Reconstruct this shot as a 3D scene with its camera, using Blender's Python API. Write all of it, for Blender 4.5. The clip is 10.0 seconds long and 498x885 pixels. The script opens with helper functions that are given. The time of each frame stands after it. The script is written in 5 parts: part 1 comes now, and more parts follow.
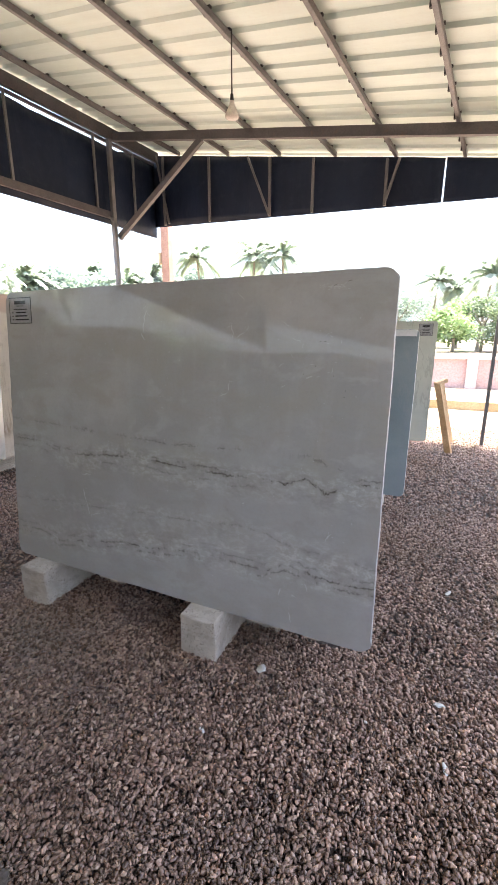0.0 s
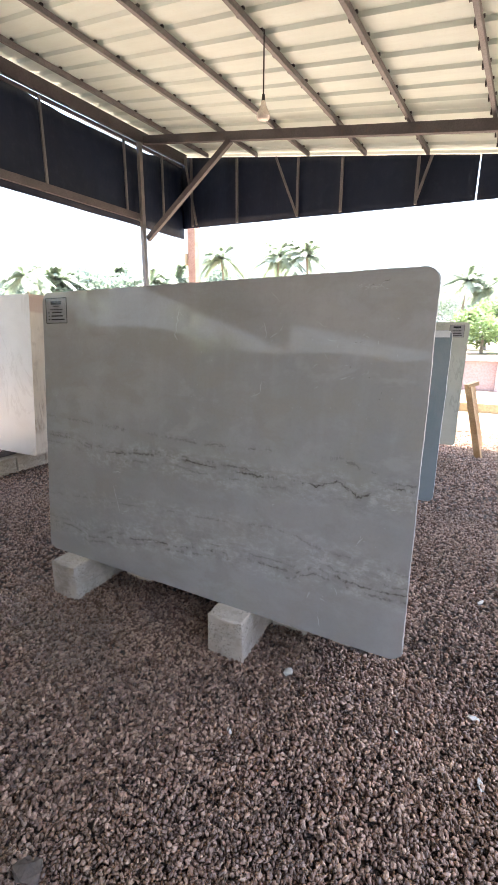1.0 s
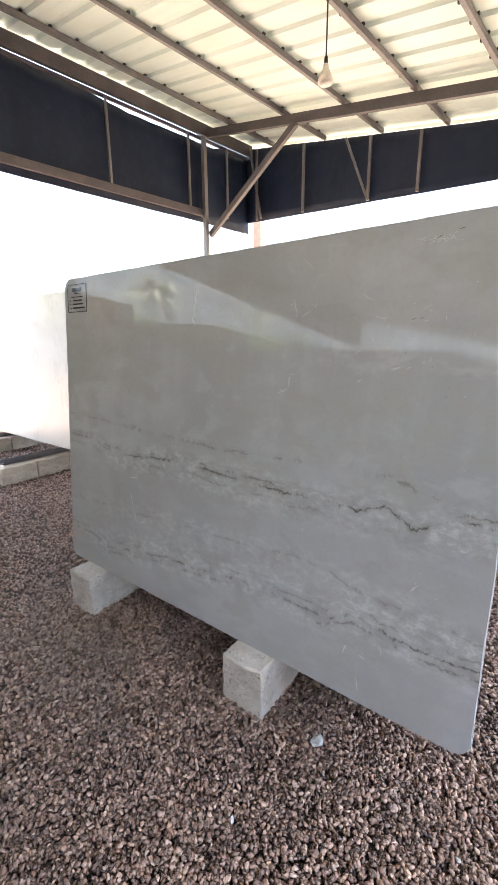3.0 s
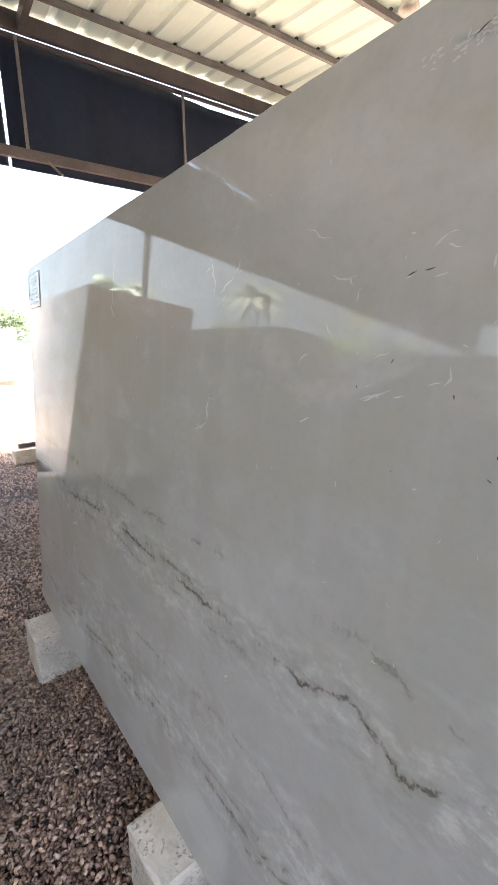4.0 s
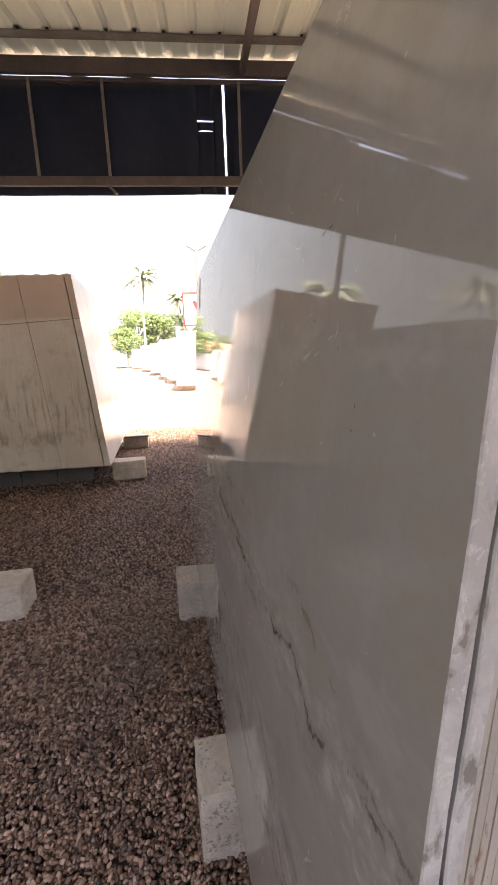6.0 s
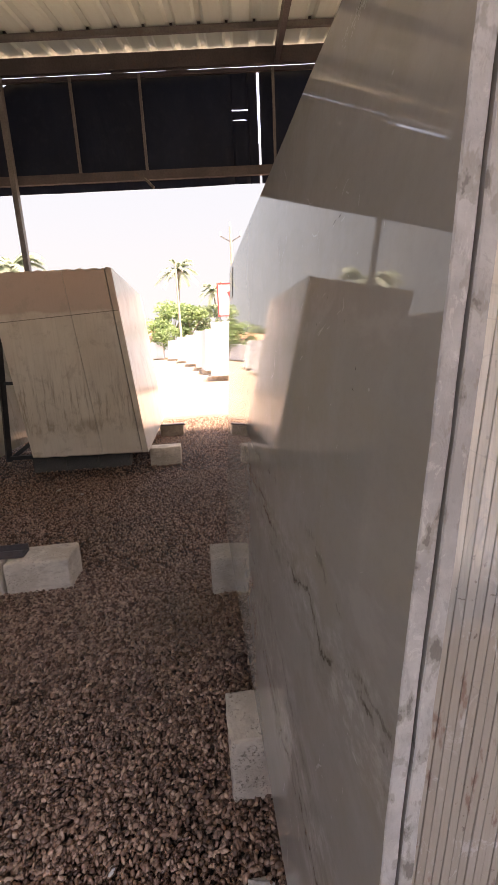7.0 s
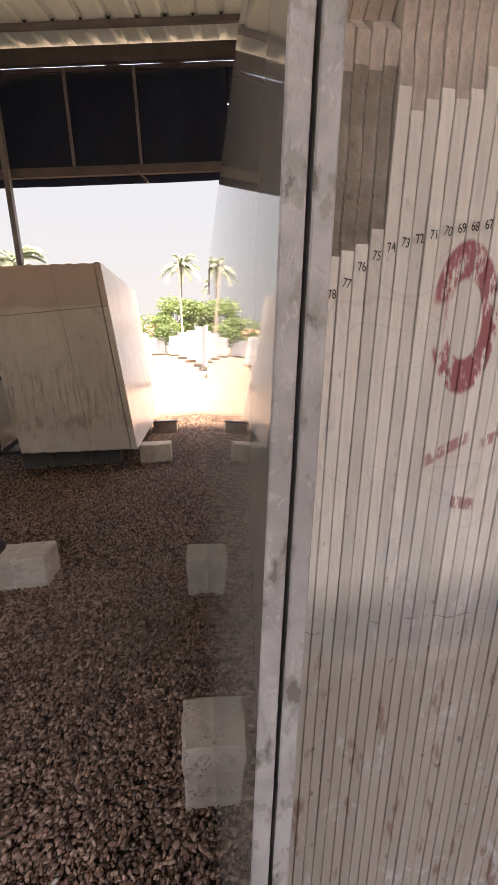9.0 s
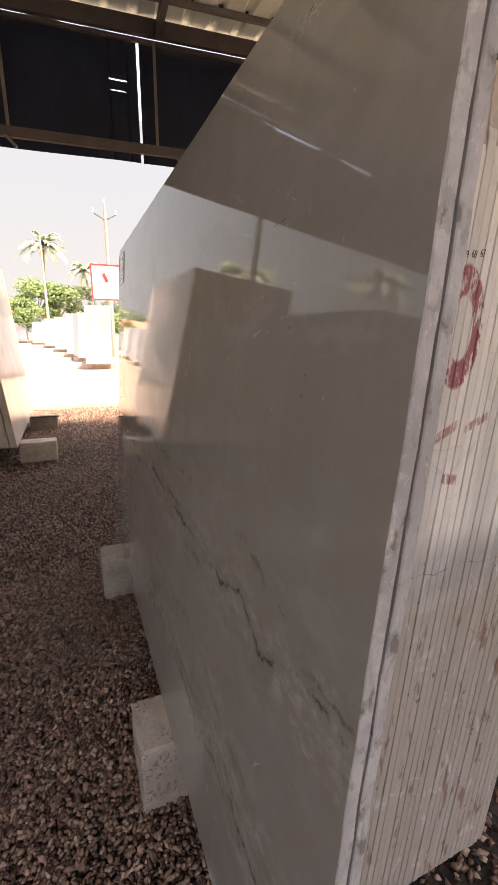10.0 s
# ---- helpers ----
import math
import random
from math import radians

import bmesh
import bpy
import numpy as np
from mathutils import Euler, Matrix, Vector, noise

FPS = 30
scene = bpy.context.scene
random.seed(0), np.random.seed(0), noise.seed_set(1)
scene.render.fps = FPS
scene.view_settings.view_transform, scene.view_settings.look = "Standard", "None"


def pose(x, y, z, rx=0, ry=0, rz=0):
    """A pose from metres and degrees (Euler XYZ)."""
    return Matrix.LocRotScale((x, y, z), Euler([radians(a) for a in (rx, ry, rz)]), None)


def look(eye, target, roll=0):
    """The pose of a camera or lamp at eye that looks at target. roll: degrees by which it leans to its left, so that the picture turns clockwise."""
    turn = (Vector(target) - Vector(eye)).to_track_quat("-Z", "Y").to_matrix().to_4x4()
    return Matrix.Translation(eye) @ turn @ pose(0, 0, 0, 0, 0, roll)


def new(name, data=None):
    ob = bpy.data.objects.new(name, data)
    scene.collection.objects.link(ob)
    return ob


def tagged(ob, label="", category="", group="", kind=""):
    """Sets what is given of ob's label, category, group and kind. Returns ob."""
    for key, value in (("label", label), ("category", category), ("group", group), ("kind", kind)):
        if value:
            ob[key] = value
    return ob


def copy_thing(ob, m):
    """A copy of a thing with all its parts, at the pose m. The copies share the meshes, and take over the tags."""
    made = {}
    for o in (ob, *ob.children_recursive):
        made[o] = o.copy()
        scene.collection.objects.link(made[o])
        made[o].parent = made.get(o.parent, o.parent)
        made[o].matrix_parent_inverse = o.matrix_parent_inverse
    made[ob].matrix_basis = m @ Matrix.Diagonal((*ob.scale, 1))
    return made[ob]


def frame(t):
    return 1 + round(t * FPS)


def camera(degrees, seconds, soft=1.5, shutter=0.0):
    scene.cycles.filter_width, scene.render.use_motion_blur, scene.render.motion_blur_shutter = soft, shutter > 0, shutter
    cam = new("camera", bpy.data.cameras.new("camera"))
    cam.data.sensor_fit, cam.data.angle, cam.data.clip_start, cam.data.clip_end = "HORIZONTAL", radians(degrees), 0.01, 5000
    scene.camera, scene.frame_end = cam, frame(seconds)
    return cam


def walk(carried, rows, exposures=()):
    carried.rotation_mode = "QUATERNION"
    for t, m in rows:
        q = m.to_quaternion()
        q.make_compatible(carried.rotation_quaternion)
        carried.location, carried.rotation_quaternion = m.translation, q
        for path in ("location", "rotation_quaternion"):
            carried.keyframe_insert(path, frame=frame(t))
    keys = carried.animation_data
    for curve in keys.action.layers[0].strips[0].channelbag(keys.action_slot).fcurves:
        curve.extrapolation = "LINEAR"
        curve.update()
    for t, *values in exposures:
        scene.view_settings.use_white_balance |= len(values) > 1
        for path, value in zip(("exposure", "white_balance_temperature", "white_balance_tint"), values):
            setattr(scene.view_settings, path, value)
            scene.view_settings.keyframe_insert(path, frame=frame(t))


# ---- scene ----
# camera
cam = camera(62.0, 10.0, soft=1.0)
ROWS = [
    (0.0, -0.172, 0.140, 1.671, 75.80, -0.12, 24.09),
    (0.5, -0.194, 0.136, 1.670, 75.91, -0.28, 25.69),
    (1.0, -0.221, 0.127, 1.669, 75.88, -0.35, 27.12),
    (1.5, -0.270, 0.119, 1.666, 75.72, -0.37, 28.31),
    (2.0, -0.352, 0.122, 1.657, 75.46, -0.05, 30.02),
    (2.2, -0.393, 0.149, 1.650, 75.46, 0.11, 31.05),
    (3.3, -0.223, 0.794, 1.574, 76.18, 0.53, 39.96),
    (3.5, -0.225, 0.960, 1.563, 76.33, 0.64, 42.66),
    (4.0, -0.354, 1.447, 1.571, 76.93, 0.71, 50.65),
    (4.5, -0.465, 1.684, 1.532, 77.16, 1.12, 59.55),
    (5.0, -0.449, 1.825, 1.526, 77.62, 1.30, 67.74),
    (5.5, -0.315, 1.817, 1.523, 77.92, 1.55, 73.91),
    (6.0, -0.107, 1.725, 1.510, 77.85, 1.98, 78.20),
    (6.2, -0.018, 1.709, 1.506, 77.55, 2.07, 79.45),
    (7.3, -0.002, 1.744, 1.483, 76.69, 2.80, 83.73),
    (7.5, -0.031, 1.763, 1.491, 76.66, 2.72, 84.31),
    (8.0, -0.053, 1.826, 1.497, 76.65, 2.76, 85.72),
    (8.5, -0.035, 1.874, 1.499, 76.60, 2.59, 85.79),
    (9.0, -0.022, 1.872, 1.496, 76.31, 2.05, 83.22),
    (9.5, -0.045, 1.788, 1.497, 75.76, 0.93, 77.14),
    (10.0, -0.050, 1.644, 1.503, 75.26, -0.57, 66.77),
]
EXPOSURES = [(0.0, 4.25, 7000, 11), (2.0, 4.35, 7000, 11), (3.3, 4.8, 7000, 9), (4.6, 4.75, 7500, 10), (6.0, 3.75, 8600, 21), (7.5, 3.35, 9200, 24), (9.0, 3.25, 9100, 22), (10.0, 3.25, 9300, 22)]
walk(cam, [(t, pose(x, y, z, rx, ry, rz)) for t, x, y, z, rx, ry, rz in ROWS], EXPOSURES)
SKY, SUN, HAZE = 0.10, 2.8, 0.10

# ---- world, sun ----
world = bpy.data.worlds.new("sky")
scene.world = world
world.use_nodes = True
wn = world.node_tree.nodes
sky = wn.new("ShaderNodeTexSky")
sky.sky_type = "NISHITA"
sky.sun_disc = False
sky.sun_elevation = radians(78)
sky.sun_rotation = radians(15)
sky.air_density, sky.dust_density, sky.ozone_density = 1.0, 3.2, 1.0
wn["Background"].inputs["Strength"].default_value = SKY
world.node_tree.links.new(sky.outputs[0], wn["Background"].inputs["Color"])
sun = new("sun", bpy.data.lights.new("sun", "SUN"))
sun.data.energy, sun.data.angle, sun.data.color = SUN, radians(6), (1.0, 0.965, 0.91)
sun.matrix_basis = look((6, 11, 60), (0, 0, 0))


# ---- materials ----
class Nodes:
    """A small helper to write node trees in one line each."""

    def __init__(self, name):
        self.m = bpy.data.materials.new(name)
        self.m.use_nodes = True
        self.t = self.m.node_tree
        self.bsdf = self.t.nodes["Principled BSDF"]

    def put(self, sock, value):
        if hasattr(value, "links"):
            self.t.links.new(value, sock)
        else:
            sock.default_value = value

    def coord(self, kind="Object"):
        return self.t.nodes.new("ShaderNodeTexCoord").outputs[kind]

    def position(self):
        return self.t.nodes.new("ShaderNodeNewGeometry").outputs["Position"]

    def island(self):
        return self.t.nodes.new("ShaderNodeNewGeometry").outputs["Random Per Island"]

    def chance(self):
        return self.t.nodes.new("ShaderNodeObjectInfo").outputs["Random"]

    def scaled(self, vec, s, move=(0, 0, 0)):
        n = self.t.nodes.new("ShaderNodeMapping")
        self.put(n.inputs["Vector"], vec)
        n.inputs["Scale"].default_value = s
        n.inputs["Location"].default_value = move
        return n.outputs[0]

    def noise(self, vec, scale, detail=4.0, rough=0.55, bend=0.0):
        n = self.t.nodes.new("ShaderNodeTexNoise")
        self.put(n.inputs["Vector"], vec)
        n.inputs["Scale"].default_value, n.inputs["Detail"].default_value = scale, detail
        n.inputs["Roughness"].default_value, n.inputs["Distortion"].default_value = rough, bend
        return n.outputs["Fac"]

    def cells(self, vec, scale, feature="F1", out="Distance"):
        n = self.t.nodes.new("ShaderNodeTexVoronoi")
        n.feature = feature
        self.put(n.inputs["Vector"], vec)
        n.inputs["Scale"].default_value = scale
        return n.outputs[out]

    def math(self, op, a, b=0.0, c=0.0):
        n = self.t.nodes.new("ShaderNodeMath")
        n.operation = op
        for i, v in enumerate((a, b, c)):
            self.put(n.inputs[i], v)
        return n.outputs[0]

    def step(self, v, lo, hi, a=0.0, b=1.0):
        n = self.t.nodes.new("ShaderNodeMapRange")
        n.interpolation_type = "SMOOTHSTEP"
        for i, x in enumerate((v, lo, hi, a, b)):
            self.put(n.inputs[i], x)
        return n.outputs[0]

    def mix(self, f, a, b, how="MIX"):
        n = self.t.nodes.new("ShaderNodeMix")
        n.data_type, n.blend_type = "RGBA", how
        self.put(n.inputs[0], f)
        self.put(n.inputs[6], a if hasattr(a, "links") else (*a, 1))
        self.put(n.inputs[7], b if hasattr(b, "links") else (*b, 1))
        return n.outputs[2]

    def xyz(self, vec):
        n = self.t.nodes.new("ShaderNodeSeparateXYZ")
        self.put(n.inputs[0], vec)
        return n.outputs

    def bump(self, h, strength, dist=0.01):
        n = self.t.nodes.new("ShaderNodeBump")
        self.put(n.inputs["Height"], h)
        n.inputs["Strength"].default_value, n.inputs["Distance"].default_value = strength, dist
        self.t.links.new(n.outputs[0], self.bsdf.inputs["Normal"])

    def done(self, color, rough=0.6, metal=0.0, ior=1.5):
        c = self.bsdf.inputs["Base Color"]
        self.put(c, color if hasattr(color, "links") else (*color, 1))
        self.put(self.bsdf.inputs["Roughness"], rough)
        self.bsdf.inputs["Metallic"].default_value = metal
        self.bsdf.inputs["IOR"].default_value = ior
        return self.m


def surface(name, a, b, rough=0.6, big=2.0, fine=40.0, relief=0.15, depth=0.004, metal=0.0, stain=None, vary=0.0):
    """A plain worn surface: two tones, large patches, fine grain and relief."""
    n = Nodes(name)
    p = n.coord()
    patch = n.noise(p, big, 5)
    grain = n.noise(p, fine, 4)
    c = n.mix(n.step(patch, 0.3, 0.7), a, b)
    c = n.mix(n.step(grain, 0.35, 0.75, 0, 0.45), c, [x * 0.55 for x in a])
    if stain:
        c = n.mix(n.step(n.noise(p, big * 2.3, 6, 0.65), 0.56, 0.72, 0, 0.7), c, stain)
    if vary:
        k = n.step(n.chance(), 0, 1, 1 - vary, 1 + vary)
        g = n.t.nodes.new("ShaderNodeCombineXYZ")
        for i in range(3):
            n.put(g.inputs[i], k)
        c = n.mix(1.0, c, g.outputs[0], "MULTIPLY")
    n.bump(n.math("ADD", grain, patch), relief, depth)
    return n.done(c, n.step(grain, 0.2, 0.8, rough * 0.85, min(1.0, rough * 1.15)), metal)


def polished_grey():
    """Grey quartzite: soft bedding, cracked vein bands in paler mottled stone, small white flecks, polished."""
    n = Nodes("polished_grey_stone")
    p = n.coord()
    x, y, z = n.xyz(p)
    wide = n.math("DIVIDE", x, 2.4)

    def course(pts):
        """Height of a vein along the slab."""
        node = n.t.nodes.new("ShaderNodeFloatCurve")
        cv = node.mapping.curves[0]
        for k, (u, v) in enumerate(pts):
            if k < 2:
                cv.points[k].location = (u / 2.4, v)
            else:
                cv.points.new(u / 2.4, v)
        for q in cv.points:
            q.handle_type = "VECTOR"
        node.mapping.update()
        n.put(node.inputs["Value"], wide)
        return node.outputs[0]

    def sway(scale, detail, amount, move, tilt=0.0):
        return n.math("MULTIPLY", n.math("SUBTRACT", n.noise(n.scaled(p, (1, 0, tilt), (move, 0, move)), scale, detail, 0.65), 0.5), amount)

    cloud = n.noise(p, 1.2, 6, 0.55, 0.2)
    bed = n.noise(n.scaled(p, (0.7, 1, 5.0)), 1.5, 5, 0.55, 0.2)
    drip = n.noise(n.scaled(p, (6.0, 1, 0.9), (4, 0, 1)), 2.0, 4, 0.5, 0.3)
    soft = n.noise(n.scaled(p, (1, 1, 1.5), (1, 0, 8)), 4.5, 6, 0.6, 0.4)
    fine = n.noise(p, 60, 5, 0.7)
    c = n.mix(n.step(cloud, 0.32, 0.68), (0.35, 0.338, 0.315), (0.445, 0.43, 0.403))
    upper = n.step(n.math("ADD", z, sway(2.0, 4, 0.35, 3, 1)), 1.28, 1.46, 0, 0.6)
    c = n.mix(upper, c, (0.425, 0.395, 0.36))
    c = n.mix(n.step(bed, 0.48, 0.7, 0, 0.4), c, (0.355, 0.342, 0.318))
    c = n.mix(n.step(drip, 0.5, 0.72, 0, 0.35), c, (0.43, 0.415, 0.40))
    c = n.mix(n.step(soft, 0.47, 0.63, 0, 0.6), c, (0.36, 0.338, 0.292))
    c = n.mix(n.step(soft, 0.47, 0.34, 0, 0.5), c, (0.45, 0.432, 0.415))
    # darker lower stone, part of it weak low light put into the colour
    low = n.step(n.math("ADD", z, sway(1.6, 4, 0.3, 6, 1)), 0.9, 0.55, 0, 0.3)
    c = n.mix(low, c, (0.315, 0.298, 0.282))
    c = n.mix(n.step(fine, 0.42, 0.8, 0, 0.16), c, (0.22, 0.215, 0.21))
    main = course(((0.0, 0.80), (0.275, 0.799), (0.42, 0.748), (0.63, 0.75), (0.86, 0.772), (1.05, 0.78), (1.2, 0.764), (1.46, 0.761), (1.58, 0.747), (1.72, 0.765), (1.88, 0.757), (1.97, 0.795), (2.08, 0.738), (2.14, 0.78), (2.22, 0.802), (2.4, 0.797)))
    foot = course(((0.0, 0.20), (0.25, 0.203), (0.38, 0.16), (0.6, 0.2), (0.86, 0.251), (1.14, 0.265), (1.32, 0.296), (1.64, 0.30), (1.785, 0.29), (1.89, 0.35), (2.0, 0.328), (2.16, 0.314), (2.4, 0.326)))
    mid = course(((0.0, 0.40), (1.2, 0.47), (1.67, 0.50), (1.8, 0.483), (1.9, 0.455), (2.08, 0.436), (2.4, 0.41)))
    branch = course(((0.0, 0.93), (1.2, 0.88), (1.98, 0.90), (2.12, 0.858), (2.4, 0.84)))
    mottle = n.noise(n.scaled(p, (1.0, 1, 1.5), (2, 0, 7)), 26, 6, 0.7, 0.3)
    crumb = n.noise(n.scaled(p, (1, 1, 1), (9, 0, 2)), 75, 4, 0.7)
    lumps = n.noise(n.scaled(p, (1, 1, 1.7), (5, 0, 3)), 7.0, 5, 0.6, 0.4)
    # paler mottled stone along the bands
    for line, up, down, strong in ((main, 0.09, 0.14, 0.8), (foot, 0.16, 0.10, 0.8), (mid, 0.08, 0.10, 0.45)):
        off = n.math("ADD", n.math("SUBTRACT", z, line), sway(6, 4, 0.09, up * 30, 0.7))
        zone = n.math("MULTIPLY", n.step(off, up, up * 0.3), n.step(off, -down, -down * 0.3))
        zone = n.math("MULTIPLY", zone, n.step(x, 0.1, 0.9, 0.45, 1.0))
        pale = n.math("MULTIPLY", n.step(lumps, 0.40, 0.58, 0.15, 1.0), n.step(mottle, 0.44, 0.62, 0.1, 1.0))
        c = n.mix(n.math("MULTIPLY", zone, n.math("MULTIPLY", pale, strong)), c, (0.53, 0.513, 0.488))
        dusk = n.math("MULTIPLY", zone, n.math("MULTIPLY", n.step(lumps, 0.52, 0.38), n.step(mottle, 0.55, 0.42, 0.2, 0.5)))
        c = n.mix(n.math("MULTIPLY", dusk, strong), c, (0.27, 0.255, 0.225))
    # thin broken cracks
    for line, lift, strong, phase in ((main, 0.0, 1.0, 0.0), (main, 0.022, 0.6, 3.1), (main, -0.045, 0.4, 5.7), (foot, 0.0, 0.9, 1.3), (foot, -0.03, 0.55, 7.9), (foot, 0.035, 0.4, 2.2), (mid, 0.0, 0.35, 4.4), (branch, 0.0, 0.4, 6.6)):
        path = n.math("ADD", n.math("ADD", line, lift), n.math("ADD", sway(12, 3, 0.04, phase + 2, 0.6), n.math("ADD", sway(38, 4, 0.036, phase, 1.0), sway(130, 3, 0.014, phase + 5, 1.0))))
        d = n.math("ABSOLUTE", n.math("SUBTRACT", z, path))
        gate = n.step(n.noise(n.scaled(p, (1, 0, 0.3), (phase * 3, 0, 0)), 5.5, 6, 0.7), 0.43 if strong > 0.6 else 0.49, 0.56, 0.04, 1.0)
        gate = n.math("MULTIPLY", n.math("MULTIPLY", gate, n.step(x, 0.0, 1.0, 0.5, 1.0)), strong)
        c = n.mix(n.math("MULTIPLY", gate, n.math("MULTIPLY", n.step(d, 0.030, 0.002, 0, 0.75), n.step(mottle, 0.42, 0.58, 0.15, 1.0))), c, (0.215, 0.20, 0.16))
        c = n.mix(n.math("MULTIPLY", gate, n.math("MULTIPLY", n.step(d, 0.0075, 0.001, 0, 0.9), n.step(crumb, 0.40, 0.52, 0.15, 1.0))), c, (0.09, 0.08, 0.062))
    tiny = n.cells(n.scaled(p, (1, 1, 1.4), (18, 0, 5)), 17)
    pick = n.xyz(n.cells(n.scaled(p, (1, 1, 1.4), (18, 0, 5)), 17, "F1", "Color"))[0]
    c = n.mix(n.math("MULTIPLY", n.step(tiny, 0.07, 0.02), n.step(pick, 0.75, 0.85, 0, 0.6)), c, (0.56, 0.55, 0.53))
    smear = n.noise(n.scaled(p, (1.4, 1, 0.8)), 2.5, 4, 0.6)
    return n.done(c, n.step(smear, 0.3, 0.75, 0.026, 0.05), 0.0, 1.5)


def polished(name, a, b, vein, rough=0.12, size=1.0):
    n = Nodes(name)
    p = n.coord()
    cloud = n.noise(p, 1.6 * size, 6, 0.6, 0.6)
    c = n.mix(n.step(cloud, 0.3, 0.7), a, b)
    w = n.noise(n.scaled(p, (1, 1, 0.7)), 0.9 * size, 6, 0.62, 1.2)
    line = n.step(n.math("ABSOLUTE", n.math("SUBTRACT", w, 0.5)), 0.02, 0.0, 0, 0.3)
    c = n.mix(line, c, vein)
    c = n.mix(n.step(n.noise(p, 60, 4), 0.45, 0.8, 0, 0.15), c, [v * 0.6 for v in a])
    n.bump(n.noise(p, 5, 3), 0.02, 0.002)
    return n.done(c, n.step(cloud, 0.2, 0.8, rough * 0.8, rough * 1.4), 0.0, 1.5)


def sawn_edge():
    """Sawn slab ends: pale grey, saw streaks, rust stains and one ring of red paint across the bundle."""
    n = Nodes("sawn_stone_edge")
    p = n.position()
    x, y, z = n.xyz(p)
    patch = n.noise(n.scaled(p, (1, 3, 1)), 3.0, 6, 0.62, 0.5)
    saw = n.noise(n.scaled(p, (8, 60, 2.0)), 5, 5, 0.7)
    cloudw = n.noise(n.scaled(p, (1, 2, 1), (4, 1, 0)), 6, 7, 0.7, 1.5)
    c = n.mix(n.step(patch, 0.3, 0.7), (0.66, 0.61, 0.53), (0.82, 0.77, 0.675))
    c = n.mix(n.step(saw, 0.42, 0.72, 0, 0.3), c, (0.44, 0.395, 0.335))
    k = n.step(n.chance(), 0, 1, 0.86, 1.1)
    g = n.t.nodes.new("ShaderNodeCombineXYZ")
    for i in range(3):
        n.put(g.inputs[i], k)
    c = n.mix(1.0, c, g.outputs[0], "MULTIPLY")
    band = n.math("MULTIPLY", n.step(z, 0.99, 1.06), n.step(z, 1.18, 1.09))
    c = n.mix(n.math("MULTIPLY", band, n.step(patch, 0.30, 0.5, 0.2, 0.7)), c, (0.27, 0.255, 0.235))
    lower = n.step(n.math("ADD", z, n.math("MULTIPLY", n.math("SUBTRACT", n.noise(p, 7, 5), 0.5), 0.12)), 1.08, 1.0, 0, 0.8)
    c = n.mix(lower, c, (0.35, 0.293, 0.232))
    hair = n.math("SUBTRACT", z, n.math("ADD", 1.085, n.math("MULTIPLY", n.math("SUBTRACT", n.noise(n.scaled(p, (1, 1, 0.2)), 14, 5, 0.6), 0.5), 0.05)))
    c = n.mix(n.math("MULTIPLY", n.step(n.math("ABSOLUTE", hair), 0.0022, 0.0004, 0, 0.7), n.step(cloudw, 0.46, 0.56)), c, (0.14, 0.115, 0.09))
    speck = n.math("MULTIPLY", n.step(n.noise(n.scaled(p, (1, 1, 0.7), (2, 8, 1)), 60, 3, 0.5), 0.685, 0.74), n.step(z, 1.3, 1.0, 0.25, 0.8))
    c = n.mix(speck, c, (0.15, 0.11, 0.085))
    c = n.mix(n.step(cloudw, 0.56, 0.64, 0, 0.6), c, (0.62, 0.60, 0.57))
    rust = n.math("MULTIPLY", n.step(n.noise(n.scaled(p, (1, 5, 1.6), (7, 3, 1)), 6, 5, 0.6), 0.575, 0.67, 0, 0.7), n.step(z, 1.25, 0.9))
    c = n.mix(rust, c, (0.20, 0.085, 0.055))
    vein = n.step(n.math("ABSOLUTE", n.math("SUBTRACT", n.noise(n.scaled(p, (1, 1.4, 1.8)), 2.2, 3, 0.5, 1.0), 0.5)), 0.004, 0.0, 0, 0.16)
    c = n.mix(vein, c, (0.22, 0.20, 0.18))
    # painted ring
    yy = n.math("DIVIDE", n.math("SUBTRACT", y, 2.207), 0.034)
    zz = n.math("DIVIDE", n.math("SUBTRACT", z, 1.513), 0.071)
    rad = n.math("SQRT", n.math("ADD", n.math("MULTIPLY", yy, yy), n.math("MULTIPLY", zz, zz)))
    ring = n.step(n.math("ABSOLUTE", n.math("SUBTRACT", rad, 1.0)), 0.36, 0.26)
    brush = n.step(n.noise(n.scaled(p, (1, 1, 0.25), (0, 0, 2)), 90, 4, 0.7), 0.40, 0.52)
    chip = n.math("MAXIMUM", n.step(yy, -0.95, -0.6), n.step(n.math("ABSOLUTE", n.math("ADD", zz, 0.1)), 0.28, 0.5))
    red = n.math("MULTIPLY", n.math("MULTIPLY", ring, brush), chip)
    for cy, cz, w, h, slant in ((2.195, 1.345, 0.035, 0.011, 0.5), (2.225, 1.265, 0.020, 0.012, -0.2), (2.27, 1.36, 0.03, 0.01, 0.4)):
        dy = n.math("SUBTRACT", y, cy)
        dz = n.math("SUBTRACT", n.math("SUBTRACT", z, cz), n.math("MULTIPLY", dy, slant))
        dash = n.math("MULTIPLY", n.step(n.math("ABSOLUTE", dy), w, w * 0.7), n.step(n.math("ABSOLUTE", dz), h, h * 0.5))
        red = n.math("MAXIMUM", red, n.math("MULTIPLY", n.math("MULTIPLY", dash, brush), 0.8))
    c = n.mix(n.math("MULTIPLY", red, 0.88), c, (0.30, 0.035, 0.05))
    n.bump(n.math("ADD", saw, cloudw), 0.25, 0.003)
    return n.done(c, 0.72)


